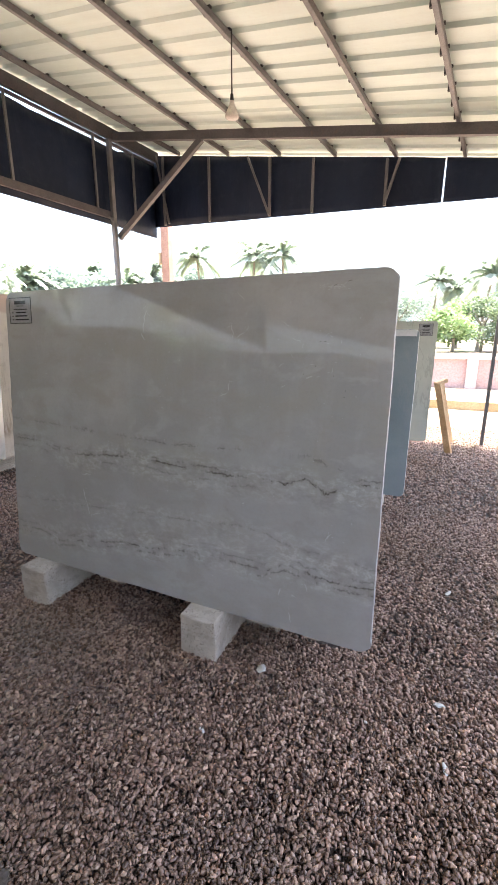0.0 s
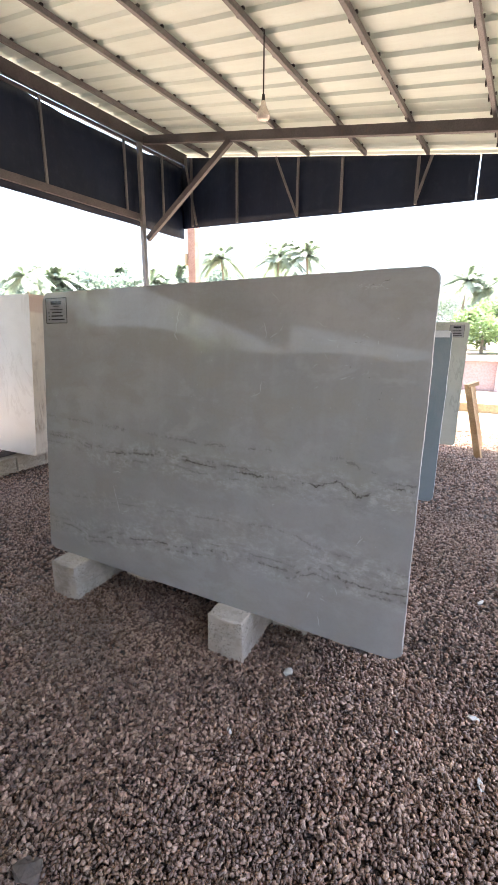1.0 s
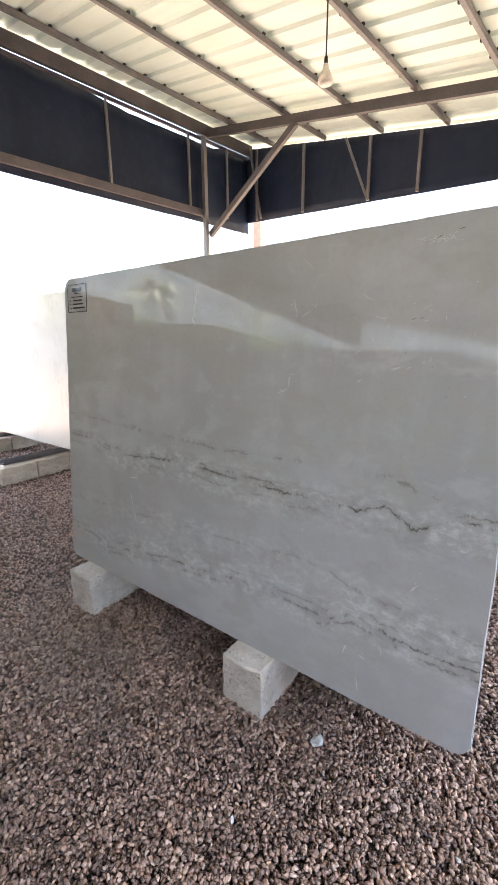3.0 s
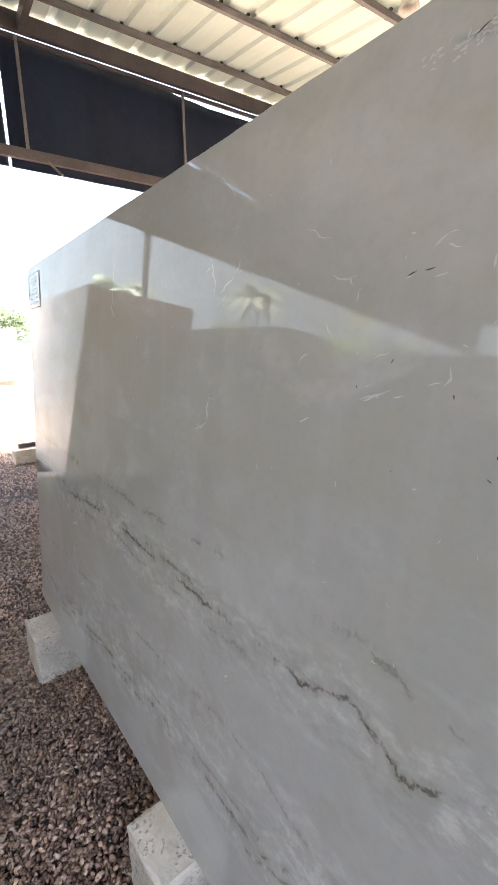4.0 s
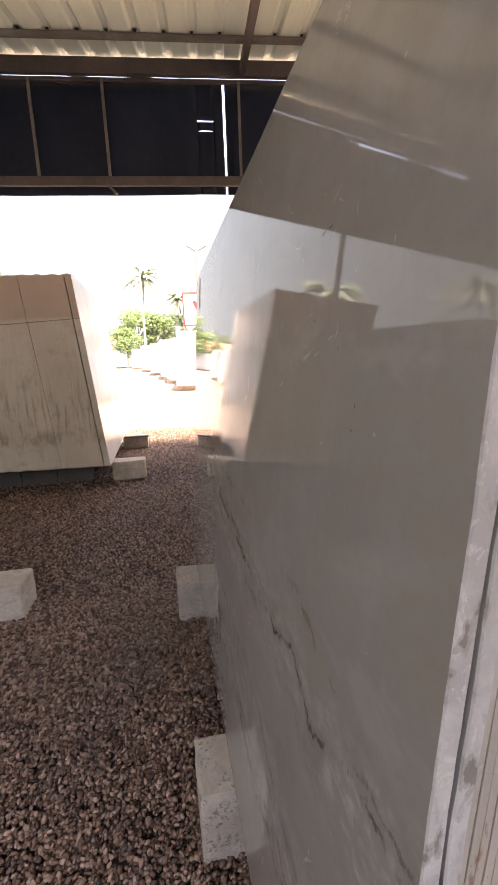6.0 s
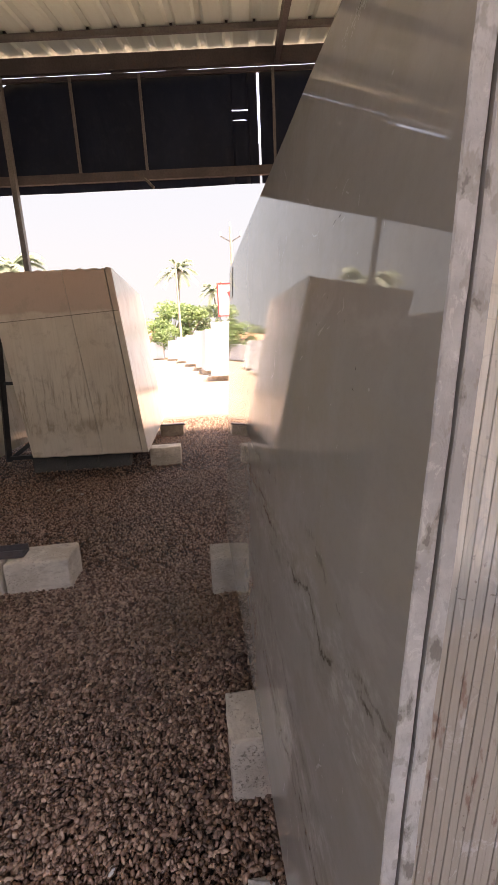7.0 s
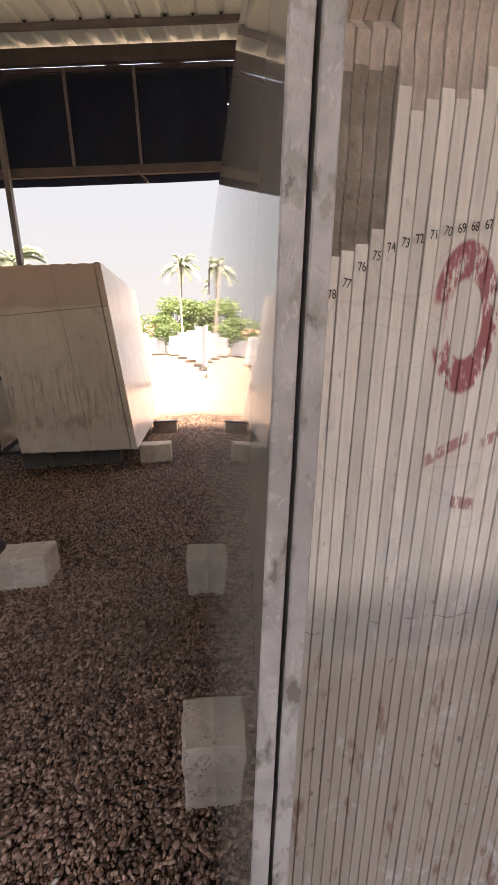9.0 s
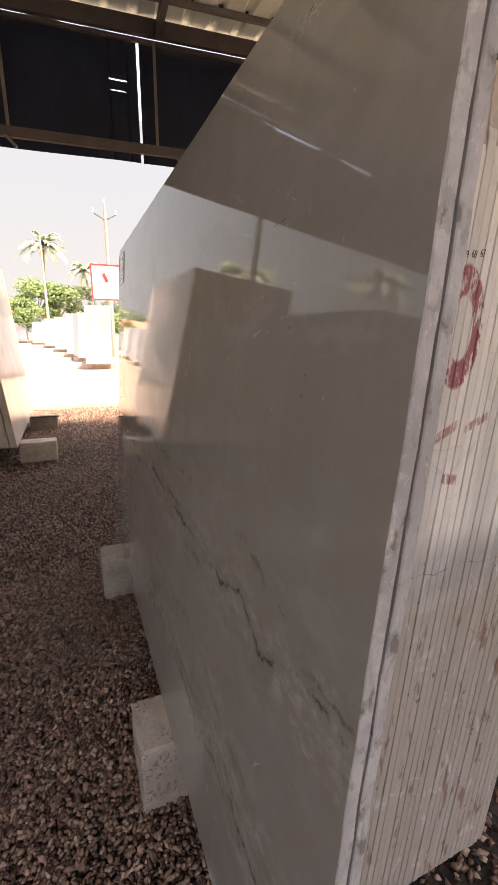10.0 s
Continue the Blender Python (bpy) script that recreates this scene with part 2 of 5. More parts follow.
def gravel_mat():
    n = Nodes("crushed_stone")
    p = n.position()
    r = n.island()
    c = n.mix(n.step(r, 0.0, 0.6), (0.082, 0.045, 0.032), (0.268, 0.156, 0.110))
    c = n.mix(n.step(r, 0.6, 1.0), c, (0.54, 0.362, 0.265))
    c = n.mix(n.step(n.noise(p, 1.1, 4), 0.45, 0.7, 0, 0.4), c, (0.165, 0.105, 0.058))
    c = n.mix(n.step(n.noise(n.scaled(p, (1, 1, 1), (3, 7, 0)), 2.3, 4), 0.5, 0.7, 0, 0.35), c, (0.135, 0.098, 0.085))
    c = n.mix(n.step(r, 0.978, 0.985, 0, 0.7), c, (0.33, 0.19, 0.14))
    c = n.mix(n.step(n.noise(p, 160, 3), 0.4, 0.8, 0, 0.35), c, (0.05, 0.045, 0.04))
    n.bump(n.noise(p, 220, 3), 0.25, 0.002)
    return n.done(c, n.step(r, 0, 1, 0.2, 0.45))


def ground_mat():
    n = Nodes("earth_and_gravel_bed")
    p = n.position()
    x, y, z = n.xyz(p)
    edge = n.math("ADD", n.math("MULTIPLY", n.math("SUBTRACT", n.noise(p, 0.9, 5), 0.5), 1.6), 0.0)
    inside = n.math("MULTIPLY", n.step(n.math("ADD", x, edge), -9.6, -8.6), n.step(n.math("ADD", y, edge), 9.4, 8.6))
    c = n.mix(n.step(n.noise(p, 0.35, 6), 0.35, 0.65), (0.16, 0.118, 0.091), (0.20, 0.155, 0.124))
    c = n.mix(n.step(n.noise(p, 0.12, 5), 0.5, 0.62, 0, 0.6), c, (0.20, 0.14, 0.105))
    c = n.mix(n.step(n.noise(p, 14, 5), 0.5, 0.8, 0, 0.4), c, (0.18, 0.142, 0.115))
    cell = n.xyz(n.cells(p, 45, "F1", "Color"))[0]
    # gravel bed nearly black: the shade in the gaps is put into its colour
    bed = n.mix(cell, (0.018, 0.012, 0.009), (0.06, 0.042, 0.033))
    grass = n.math("MULTIPLY", n.step(n.noise(p, 0.22, 5), 0.5, 0.6), n.step(y, 14, 22))
    c = n.mix(grass, c, (0.10, 0.135, 0.045))
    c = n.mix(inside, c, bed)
    n.bump(n.math("ADD", n.cells(p, 45), n.noise(p, 9, 5)), 0.6, 0.02)
    return n.done(c, 0.9)


def leaf_mat(name, a, b):
    n = Nodes(name)
    r = n.island()
    c = n.mix(r, a, b)
    c = n.mix(n.step(n.noise(n.position(), 0.6, 3), 0.4, 0.7, 0, 0.5), c, [v * 1.5 for v in b])
    through_leaf = n.t.nodes.new("ShaderNodeBsdfTranslucent")
    n.put(through_leaf.inputs["Color"], n.mix(0.35, c, (0.16, 0.20, 0.08)))
    both = n.t.nodes.new("ShaderNodeMixShader")
    both.inputs[0].default_value = 0.45
    n.t.links.new(n.bsdf.outputs[0], both.inputs[1])
    n.t.links.new(through_leaf.outputs[0], both.inputs[2])
    n.t.links.new(both.outputs[0], n.t.nodes["Material Output"].inputs["Surface"])
    return n.done(c, 0.55)


def roof_mat():
    n = Nodes("cream_roof_sheet")
    p = n.coord()
    x, y, z = n.xyz(p)
    streak = n.noise(n.scaled(p, (0.25, 3, 1)), 2.2, 6, 0.65)
    spot = n.noise(p, 1.1, 5)
    c = n.mix(n.step(streak, 0.3, 0.75), (0.58, 0.68, 0.62), (0.66, 0.76, 0.70))
    c = n.mix(n.step(spot, 0.5, 0.75, 0, 0.35), c, (0.56, 0.59, 0.50))
    c = n.mix(n.step(n.noise(p, 30, 4), 0.5, 0.8, 0, 0.15), c, (0.5, 0.46, 0.37))
    return n.done(c, 0.42)


def tarp_mat():
    n = Nodes("black_plastic_sheet")
    p = n.coord()
    fold = n.noise(n.scaled(p, (1.0, 1.0, 0.25)), 1.3, 5, 0.6, 0.5)
    c = n.mix(n.step(fold, 0.3, 0.7), (0.004, 0.009, 0.024), (0.008, 0.016, 0.038))
    c = n.mix(n.step(n.noise(p, 9, 5), 0.5, 0.75, 0, 0.4), c, (0.016, 0.026, 0.046))
    n.bump(fold, 0.5, 0.08)
    return n.done(c, n.step(n.noise(p, 3, 4), 0.3, 0.7, 0.45, 0.65), 0.0, 1.35)


M_GREY = polished_grey()
M_EDGE = sawn_edge()


def chipped_edge():
    """Sawn edge of a polished slab: grey, with scuffs, cement smears and dark oily blotches."""
    n = Nodes("chipped_slab_edge")
    p = n.position()
    tone = n.noise(p, 9, 6, 0.65)
    scuff = n.noise(n.scaled(p, (1, 1, 0.5), (3, 1, 0)), 42, 6, 0.72, 0.8)
    blot = n.noise(n.scaled(p, (1, 1.4, 0.8), (1, 5, 2)), 30, 4, 0.55, 0.2)
    c = n.mix(n.step(tone, 0.35, 0.65), (0.37, 0.353, 0.335), (0.55, 0.53, 0.50))
    c = n.mix(n.step(scuff, 0.55, 0.62, 0, 0.4), c, (0.70, 0.675, 0.63))
    c = n.mix(n.step(scuff, 0.45, 0.37, 0, 0.4), c, (0.30, 0.28, 0.255))
    c = n.mix(n.step(blot, 0.545, 0.60, 0, 0.6), c, (0.27, 0.245, 0.205))
    c = n.mix(n.step(blot, 0.62, 0.66, 0, 0.6), c, (0.10, 0.088, 0.072))
    n.bump(n.math("ADD", scuff, tone), 0.5, 0.004)
    return n.done(c, 0.5)


M_POL_EDGE = chipped_edge()
M_BROKEN = surface("broken_stone", (0.25, 0.21, 0.165), (0.40, 0.345, 0.28), 0.85, 9, 40, 0.7, 0.012, stain=(0.15, 0.13, 0.10))
M_FRESH = surface("fresh_broken_stone", (0.46, 0.375, 0.305), (0.68, 0.585, 0.50), 0.85, 9, 40, 0.7, 0.012, stain=(0.30, 0.22, 0.17))
M_WHITE = polished("polished_white_marble", (0.76, 0.735, 0.675), (0.82, 0.80, 0.745), (0.52, 0.48, 0.42), 0.14)
M_CREAM = surface("sawn_cream_marble", (0.60, 0.535, 0.465), (0.70, 0.64, 0.575), 0.75, 1.5, 45, 0.25, 0.003, stain=(0.40, 0.33, 0.26), vary=0.06)
M_BLUE = polished("polished_blue_grey_stone", (0.20, 0.245, 0.255), (0.26, 0.30, 0.31), (0.30, 0.31, 0.31), 0.14)


def concrete_mat():
    """Solid concrete block: smeared cement skin, pits and dusty stains."""
    n = Nodes("grey_concrete")
    p = n.position()
    patch = n.noise(p, 7, 6, 0.62)
    skin = n.noise(n.scaled(p, (1, 1, 2.5)), 13, 5, 0.65, 0.25)
    pit = n.step(n.noise(n.scaled(p, (1, 1, 1.2)), 105, 3, 0.55, 0.1), 0.55, 0.66)
    pick = n.step(n.noise(p, 14, 3), 0.42, 0.56)
    hole = n.math("MULTIPLY", pit, pick)
    c = n.mix(n.step(patch, 0.32, 0.68), (0.45, 0.38, 0.305), (0.64, 0.565, 0.475))
    c = n.mix(n.step(skin, 0.48, 0.68, 0, 0.6), c, (0.37, 0.31, 0.25))
    c = n.mix(n.math("MULTIPLY", hole, 0.65), c, (0.21, 0.185, 0.15))
    k = n.step(n.chance(), 0, 1, 0.9, 1.08)
    g = n.t.nodes.new("ShaderNodeCombineXYZ")
    for i in range(3):
        n.put(g.inputs[i], k)
    c = n.mix(1.0, c, g.outputs[0], "MULTIPLY")
    n.bump(n.math("SUBTRACT", n.math("ADD", n.math("MULTIPLY", skin, 0.6), n.math("MULTIPLY", n.noise(p, 90, 4), 0.25)), hole), 0.9, 0.009)
    return n.done(c, 0.95)


def bundle_end():
    """Ends of the cream bundle: saw streaks, drip stains low down, a pinker crust near the top."""
    n = Nodes("stained_cream_ends")
    p = n.position()
    x, y, z = n.xyz(p)
    streak = n.noise(n.scaled(p, (1, 26, 0.7)), 2.0, 6, 0.7)
    patch = n.noise(p, 1.7, 6, 0.6)
    c = n.mix(n.step(patch, 0.3, 0.7), (0.60, 0.52, 0.43), (0.69, 0.62, 0.53))
    c = n.mix(n.step(streak, 0.42, 0.75, 0, 0.4), c, (0.50, 0.43, 0.35))
    crust = n.step(n.math("ADD", z, n.math("MULTIPLY", n.noise(n.scaled(p, (1, 1, 0)), 3, 4), 0.12)), 1.99, 2.03)
    c = n.mix(n.math("MULTIPLY", crust, 0.85), c, (0.52, 0.385, 0.315))
    blotch = n.noise(n.scaled(p, (1, 1, 1), (3, 2, 5)), 5.5, 6, 0.68, 0.4)
    c = n.mix(n.step(blotch, 0.52, 0.66, 0, 0.5), c, (0.43, 0.355, 0.285))
    drip = n.math("MULTIPLY", n.step(n.noise(n.scaled(p, (1, 9, 0.9), (0, 3, 2)), 3.0, 6, 0.7), 0.47, 0.68), n.math("MULTIPLY", n.step(z, 0.50, 0.62), n.step(z, 1.7, 0.7)))
    c = n.mix(n.math("MULTIPLY", drip, 0.85), c, (0.29, 0.225, 0.165))
    low = n.math("MULTIPLY", n.step(n.noise(n.scaled(p, (1, 2, 1), (4, 1, 1)), 4.0, 5, 0.6), 0.45, 0.62), n.math("MULTIPLY", n.step(z, 0.5, 0.6), n.step(z, 0.76, 0.66)))
    c = n.mix(n.math("MULTIPLY", low, 0.6), c, (0.33, 0.25, 0.18))
    n.bump(n.math("ADD", streak, patch), 0.3, 0.004)
    return n.done(c, 0.8)


M_ENDS = bundle_end()
M_BLOCK = concrete_mat()
M_PALE = polished("polished_cream_white_marble", (0.60, 0.565, 0.495), (0.67, 0.635, 0.565), (0.46, 0.41, 0.34), 0.16)
M_GREEN = polished("polished_greenish_marble", (0.46, 0.46, 0.38), (0.55, 0.545, 0.46), (0.25, 0.25, 0.2), 0.14)
M_YARD = surface("pale_marble_outdoors", (0.45, 0.475, 0.50), (0.53, 0.55, 0.565), 0.5, 0.8, 20, 0.1, 0.003, vary=0.08)
# dark copy of the block concrete, with the shade under the bundle in its colour
M_SHADEBLOCK = surface("shade_darkened_concrete", (0.10, 0.095, 0.088), (0.16, 0.15, 0.14), 0.95, 6, 75, 1.0, 0.012, stain=(0.07, 0.065, 0.06))
M_GRAVEL = gravel_mat()
M_GROUND = ground_mat()
M_ROOF = roof_mat()
M_TARP = tarp_mat()
M_STEEL = surface("brown_painted_steel", (0.064, 0.057, 0.06), (0.095, 0.083, 0.085), 0.5, 3, 50, 0.2, 0.002, stain=(0.11, 0.072, 0.058))
M_GREYSTEEL = surface("grey_painted_steel", (0.125, 0.12, 0.118), (0.19, 0.18, 0.175), 0.45, 3, 50, 0.2, 0.002, stain=(0.14, 0.1, 0.08))
M_DARKSTEEL = surface("black_steel", (0.02, 0.02, 0.022), (0.04, 0.038, 0.036), 0.5, 3, 50, 0.2, 0.002)
M_WOOD = surface("raw_timber", (0.42, 0.25, 0.12), (0.56, 0.37, 0.20), 0.7, 4, 50, 0.4, 0.003, stain=(0.28, 0.16, 0.08))
M_BLACK = surface("black_ink", (0.012, 0.012, 0.013), (0.025, 0.024, 0.024), 0.6, 20, 200, 0.05, 0.0005)
M_PAPER = surface("grey_sticker_film", (0.33, 0.32, 0.315), (0.37, 0.36, 0.35), 0.09, 10, 100, 0.02, 0.0003)
M_INK = surface("printed_black_under_film", (0.014, 0.014, 0.015), (0.03, 0.029, 0.028), 0.09, 20, 200, 0.02, 0.0003)
M_CHIPWHITE = surface("white_marble_chip", (0.50, 0.475, 0.44), (0.62, 0.595, 0.56), 0.7, 20, 90, 0.4, 0.002)
M_BROWN = surface("brown_stone", (0.10, 0.078, 0.065), (0.15, 0.118, 0.098), 0.85, 14, 70, 0.5, 0.006)
M_CORD = surface("black_cable", (0.015, 0.015, 0.015), (0.03, 0.03, 0.03), 0.5, 10, 80, 0.1, 0.001)
M_GLASS = surface("frosted_bulb", (0.62, 0.55, 0.48), (0.72, 0.66, 0.58), 0.25, 8, 60, 0.05, 0.001)
M_LATERITE = surface("laterite_stone", (0.36, 0.20, 0.14), (0.46, 0.29, 0.21), 0.9, 4, 40, 0.7, 0.01, stain=(0.25, 0.13, 0.09))
M_PINK = surface("faded_pink_wall", (0.42, 0.29, 0.265), (0.49, 0.36, 0.33), 0.85, 0.8, 15, 0.2, 0.005, stain=(0.42, 0.32, 0.28))
M_PIER = surface("pale_pink_pier", (0.50, 0.40, 0.375), (0.58, 0.49, 0.46), 0.85, 1.5, 15, 0.2, 0.005, stain=(0.42, 0.32, 0.28))
M_KERB = surface("yellowish_kerb", (0.38, 0.28, 0.15), (0.46, 0.36, 0.22), 0.85, 1.5, 20, 0.3, 0.006)
M_PLASTER = surface("white_plaster", (0.68, 0.68, 0.66), (0.76, 0.76, 0.74), 0.8, 1, 15, 0.1, 0.003)
M_RED = surface("red_sign_paint", (0.50, 0.05, 0.05), (0.60, 0.08, 0.07), 0.5, 2, 30, 0.05, 0.001)
M_TILE = surface("clay_roof", (0.30, 0.14, 0.09), (0.40, 0.2, 0.14), 0.85, 2, 20, 0.4, 0.01)
M_TRUNK = surface("palm_trunk", (0.20, 0.17, 0.14), (0.30, 0.26, 0.21), 0.9, 2, 20, 0.8, 0.02)
# palm, tree and distant leaf colours are paled and blued to stand for haze
M_PALM = leaf_mat("hazed_palm_leaf", (0.19, 0.245, 0.20), (0.27, 0.32, 0.27))
M_LEAF = leaf_mat("tree_leaf", (0.075, 0.115, 0.07), (0.13, 0.17, 0.11))
M_LEAF2 = leaf_mat("light_leaf", (0.13, 0.205, 0.085), (0.20, 0.29, 0.14))
M_HAZED = leaf_mat("hazed_distant_leaf", (0.13, 0.185, 0.165), (0.19, 0.245, 0.225))


# ---- builders ----
SHED = pose(0, 0, 0, 0, 0, -6.5)


def link(name, bm, mat, parent=None, label="", smooth=False):
    me = bpy.data.meshes.new(name)
    bm.to_mesh(me)
    bm.free()
    for m in (mat if isinstance(mat, (list, tuple)) else [mat]):
        me.materials.append(m)
    if smooth:
        for f in me.polygons:
            f.use_smooth = True
    ob = new(name, me)
    if parent:
        ob.parent = parent
    if label:
        tagged(ob, label)
    return ob


def part(name, bm, mat, parent, label="", smooth=False):
    return link(name, bm, mat, parent, label, smooth)


def thing(name, label, category, group="", kind="", at=None):
    ob = tagged(new(name), label, category, group, kind)
    if at is not None:
        ob.matrix_basis = at
    return ob


def box(bm, a, b, m=None):
    vs = [bm.verts.new((x, y, z)) for x in (a[0], b[0]) for y in (a[1], b[1]) for z in (a[2], b[2])]
    fs = [bm.faces.new([vs[i] for i in q]) for q in ((0, 1, 3, 2), (4, 6, 7, 5), (0, 4, 5, 1), (2, 3, 7, 6), (0, 2, 6, 4), (1, 5, 7, 3))]
    if m:
        bmesh.ops.transform(bm, matrix=m, verts=vs)
    return vs, fs


def worn(a, b, bevel=0.006, seg=2, jitter=0.0, cuts=0, rng=None):
    """A box with soft, uneven edges."""
    bm = bmesh.new()
    box(bm, a, b)
    if cuts:
        bmesh.ops.subdivide_edges(bm, edges=bm.edges[:], cuts=cuts, use_grid_fill=True)
        sharp = [e for e in bm.edges if len(e.link_faces) == 2 and e.calc_face_angle(0) > 0.5]
    else:
        sharp = bm.edges[:]
    bmesh.ops.bevel(bm, geom=sharp, offset=bevel, segments=seg, affect="EDGES", profile=0.5)
    if jitter and rng:
        for v in bm.verts:
            q = v.co * 14
            v.co += Vector((noise.noise(q), noise.noise(q + Vector((7, 1, 3))), noise.noise(q + Vector((2, 9, 5))))) * jitter
            v.co += Vector((rng.uniform(-1, 1), rng.uniform(-1, 1), rng.uniform(-1, 1))) * jitter * 0.3
    return bm


def bar(bm, p0, p1, w, h=None):
    """A rectangular bar from p0 to p1, w across and h high."""
    h = h or w
    p0, p1 = Vector(p0), Vector(p1)
    d = p1 - p0
    q = d.to_track_quat("X", "Z").to_matrix().to_4x4()
    box(bm, (0, -w / 2, -h / 2), (d.length, w / 2, h / 2), Matrix.Translation(p0) @ q)


def one_bar(name, p0, p1, w, h, mat, parent, label=""):
    bm = bmesh.new()
    bar(bm, p0, p1, w, h)
    return part(name, bm, mat, parent, label)


def plate(outline, t, bevel=0.0015):
    """A slab: outline in x and z, front at y 0, back at y t, front and back edges eased."""
    bm = bmesh.new()
    front = [bm.verts.new((x, 0, z)) for x, z in outline]
    f = bm.faces.new(front)
    r = bmesh.ops.extrude_face_region(bm, geom=[f])
    bmesh.ops.translate(bm, vec=(0, t, 0), verts=[v for v in r["geom"] if isinstance(v, bmesh.types.BMVert)])
    bmesh.ops.recalc_face_normals(bm, faces=bm.faces[:])
    if bevel:
        rim = [e for e in bm.edges if abs(e.verts[0].co.y - e.verts[1].co.y) < 1e-6]
        bmesh.ops.bevel(bm, geom=rim, offset=bevel, segments=1, affect="EDGES")
    for f in bm.faces:
        f.material_index = 0 if abs(f.normal.y) > 0.9 else 1
    return bm


def rounded(w, h, r, rng, wave=0.004, step=0.06):
    """A rectangle with round corners and slightly uneven sides, counter-clockwise."""
    pts = []
    for cx, cz, a0 in ((w - r, r, -90), (w - r, h - r, 0), (r, h - r, 90), (r, r, 180)):
        for k in range(6):
            a = radians(a0 + 18 * k)
            pts.append((cx + r * math.cos(a), cz + r * math.sin(a)))
    out = []
    for i, p in enumerate(pts):
        q = pts[(i + 1) % len(pts)]
        n = max(1, int(math.dist(p, q) / step))
        for k in range(n):
            f = k / n
            x, z = p[0] + (q[0] - p[0]) * f, p[1] + (q[1] - p[1]) * f
            if n > 1:
                s = noise.noise(Vector((x * 5, z * 5, w))) * wave + noise.noise(Vector((x * 22, z * 22, w))) * wave * 0.5
                if abs(p[0] - q[0]) < abs(p[1] - q[1]):
                    x += s
                else:
                    z += s * 0.6
            out.append((x, z))
    return out


# ---- ground ----
bm = bmesh.new()
bmesh.ops.create_grid(bm, x_segments=60, y_segments=60, size=600)
ground = tagged(link("ground", bm, M_GROUND), "pale earth yard, gravel bed under the shed blackened as shade between stones", "ground", kind="structure")


def stones(count, x0, x1, y0, y1, size, tris, seed, sink=0.0):
    """Crushed stones strewn over a rectangle, as vertex and face arrays."""
    rng = np.random.default_rng(seed)
    if tris == 20:
        f = (1 + 5 ** 0.5) / 2
        v = np.array([(-1, f, 0), (1, f, 0), (-1, -f, 0), (1, -f, 0), (0, -1, f), (0, 1, f), (0, -1, -f), (0, 1, -f), (f, 0, -1), (f, 0, 1), (-f, 0, -1), (-f, 0, 1)]) / 1.9
        t = np.array([(0, 11, 5), (0, 5, 1), (0, 1, 7), (0, 7, 10), (0, 10, 11), (1, 5, 9), (5, 11, 4), (11, 10, 2), (10, 7, 6), (7, 1, 8), (3, 9, 4), (3, 4, 2), (3, 2, 6), (3, 6, 8), (3, 8, 9), (4, 9, 5), (2, 4, 11), (6, 2, 10), (8, 6, 7), (9, 8, 1)])
    else:
        v = np.array([(1, 0, 0), (-1, 0, 0), (0, 1, 0), (0, -1, 0), (0, 0, 1), (0, 0, -1)], float)
        t = np.array([(0, 2, 4), (2, 1, 4), (1, 3, 4), (3, 0, 4), (2, 0, 5), (1, 2, 5), (3, 1, 5), (0, 3, 5)])
    n = count
    pts = v[None] * (1 + rng.uniform(-0.28, 0.28, (n, len(v), 3)))
    s = size * rng.uniform(0.65, 1.25, (n, 1, 1)) * np.stack([rng.uniform(0.8, 1.35, n), rng.uniform(0.55, 0.9, n), rng.uniform(0.4, 0.7, n)], 1)[:, None, :]
    pts = pts * s
    a, b, c = rng.uniform(0, 6.283, n), rng.normal(0, 0.6, n), rng.normal(0, 0.6, n)
    ca, sa, cb, sb, cc, sc = np.cos(a), np.sin(a), np.cos(b), np.sin(b), np.cos(c), np.sin(c)
    rot = np.empty((n, 3, 3))
    rot[:, 0] = np.stack([ca * cb, ca * sb * sc - sa * cc, ca * sb * cc + sa * sc], 1)
    rot[:, 1] = np.stack([sa * cb, sa * sb * sc + ca * cc, sa * sb * cc - ca * sc], 1)
    rot[:, 2] = np.stack([-sb, cb * sc, cb * cc], 1)
    pts = np.einsum("nij,nkj->nki", rot, pts)
    x, y = rng.uniform(x0, x1, n), rng.uniform(y0, y1, n)
    z = rng.uniform(-0.006, 0.011, n) + sink
    pts += np.stack([x, y, z], 1)[:, None, :]
    return pts.reshape(-1, 3), (t[None] + (np.arange(n) * len(v))[:, None, None]).reshape(-1, 3)


def strew(name, label, batches):
    vs, fs, base = [], [], 0
    for v, f in batches:
        vs.append(v)
        fs.append(f + base)
        base += len(v)
    v, f = np.concatenate(vs), np.concatenate(fs)
    me = bpy.data.meshes.new(name)
    me.vertices.add(len(v))
    me.vertices.foreach_set("co", v.astype(np.float32).ravel())
    me.loops.add(f.size)
    me.loops.foreach_set("vertex_index", f.astype(np.int32).ravel())
    me.polygons.add(len(f))
    me.polygons.foreach_set("loop_start", np.arange(0, f.size, 3, dtype=np.int32))
    me.update(calc_edges=True)
    me.materials.append(M_GRAVEL)
    return tagged(new(name, me), label, "gravel", kind="stuff")


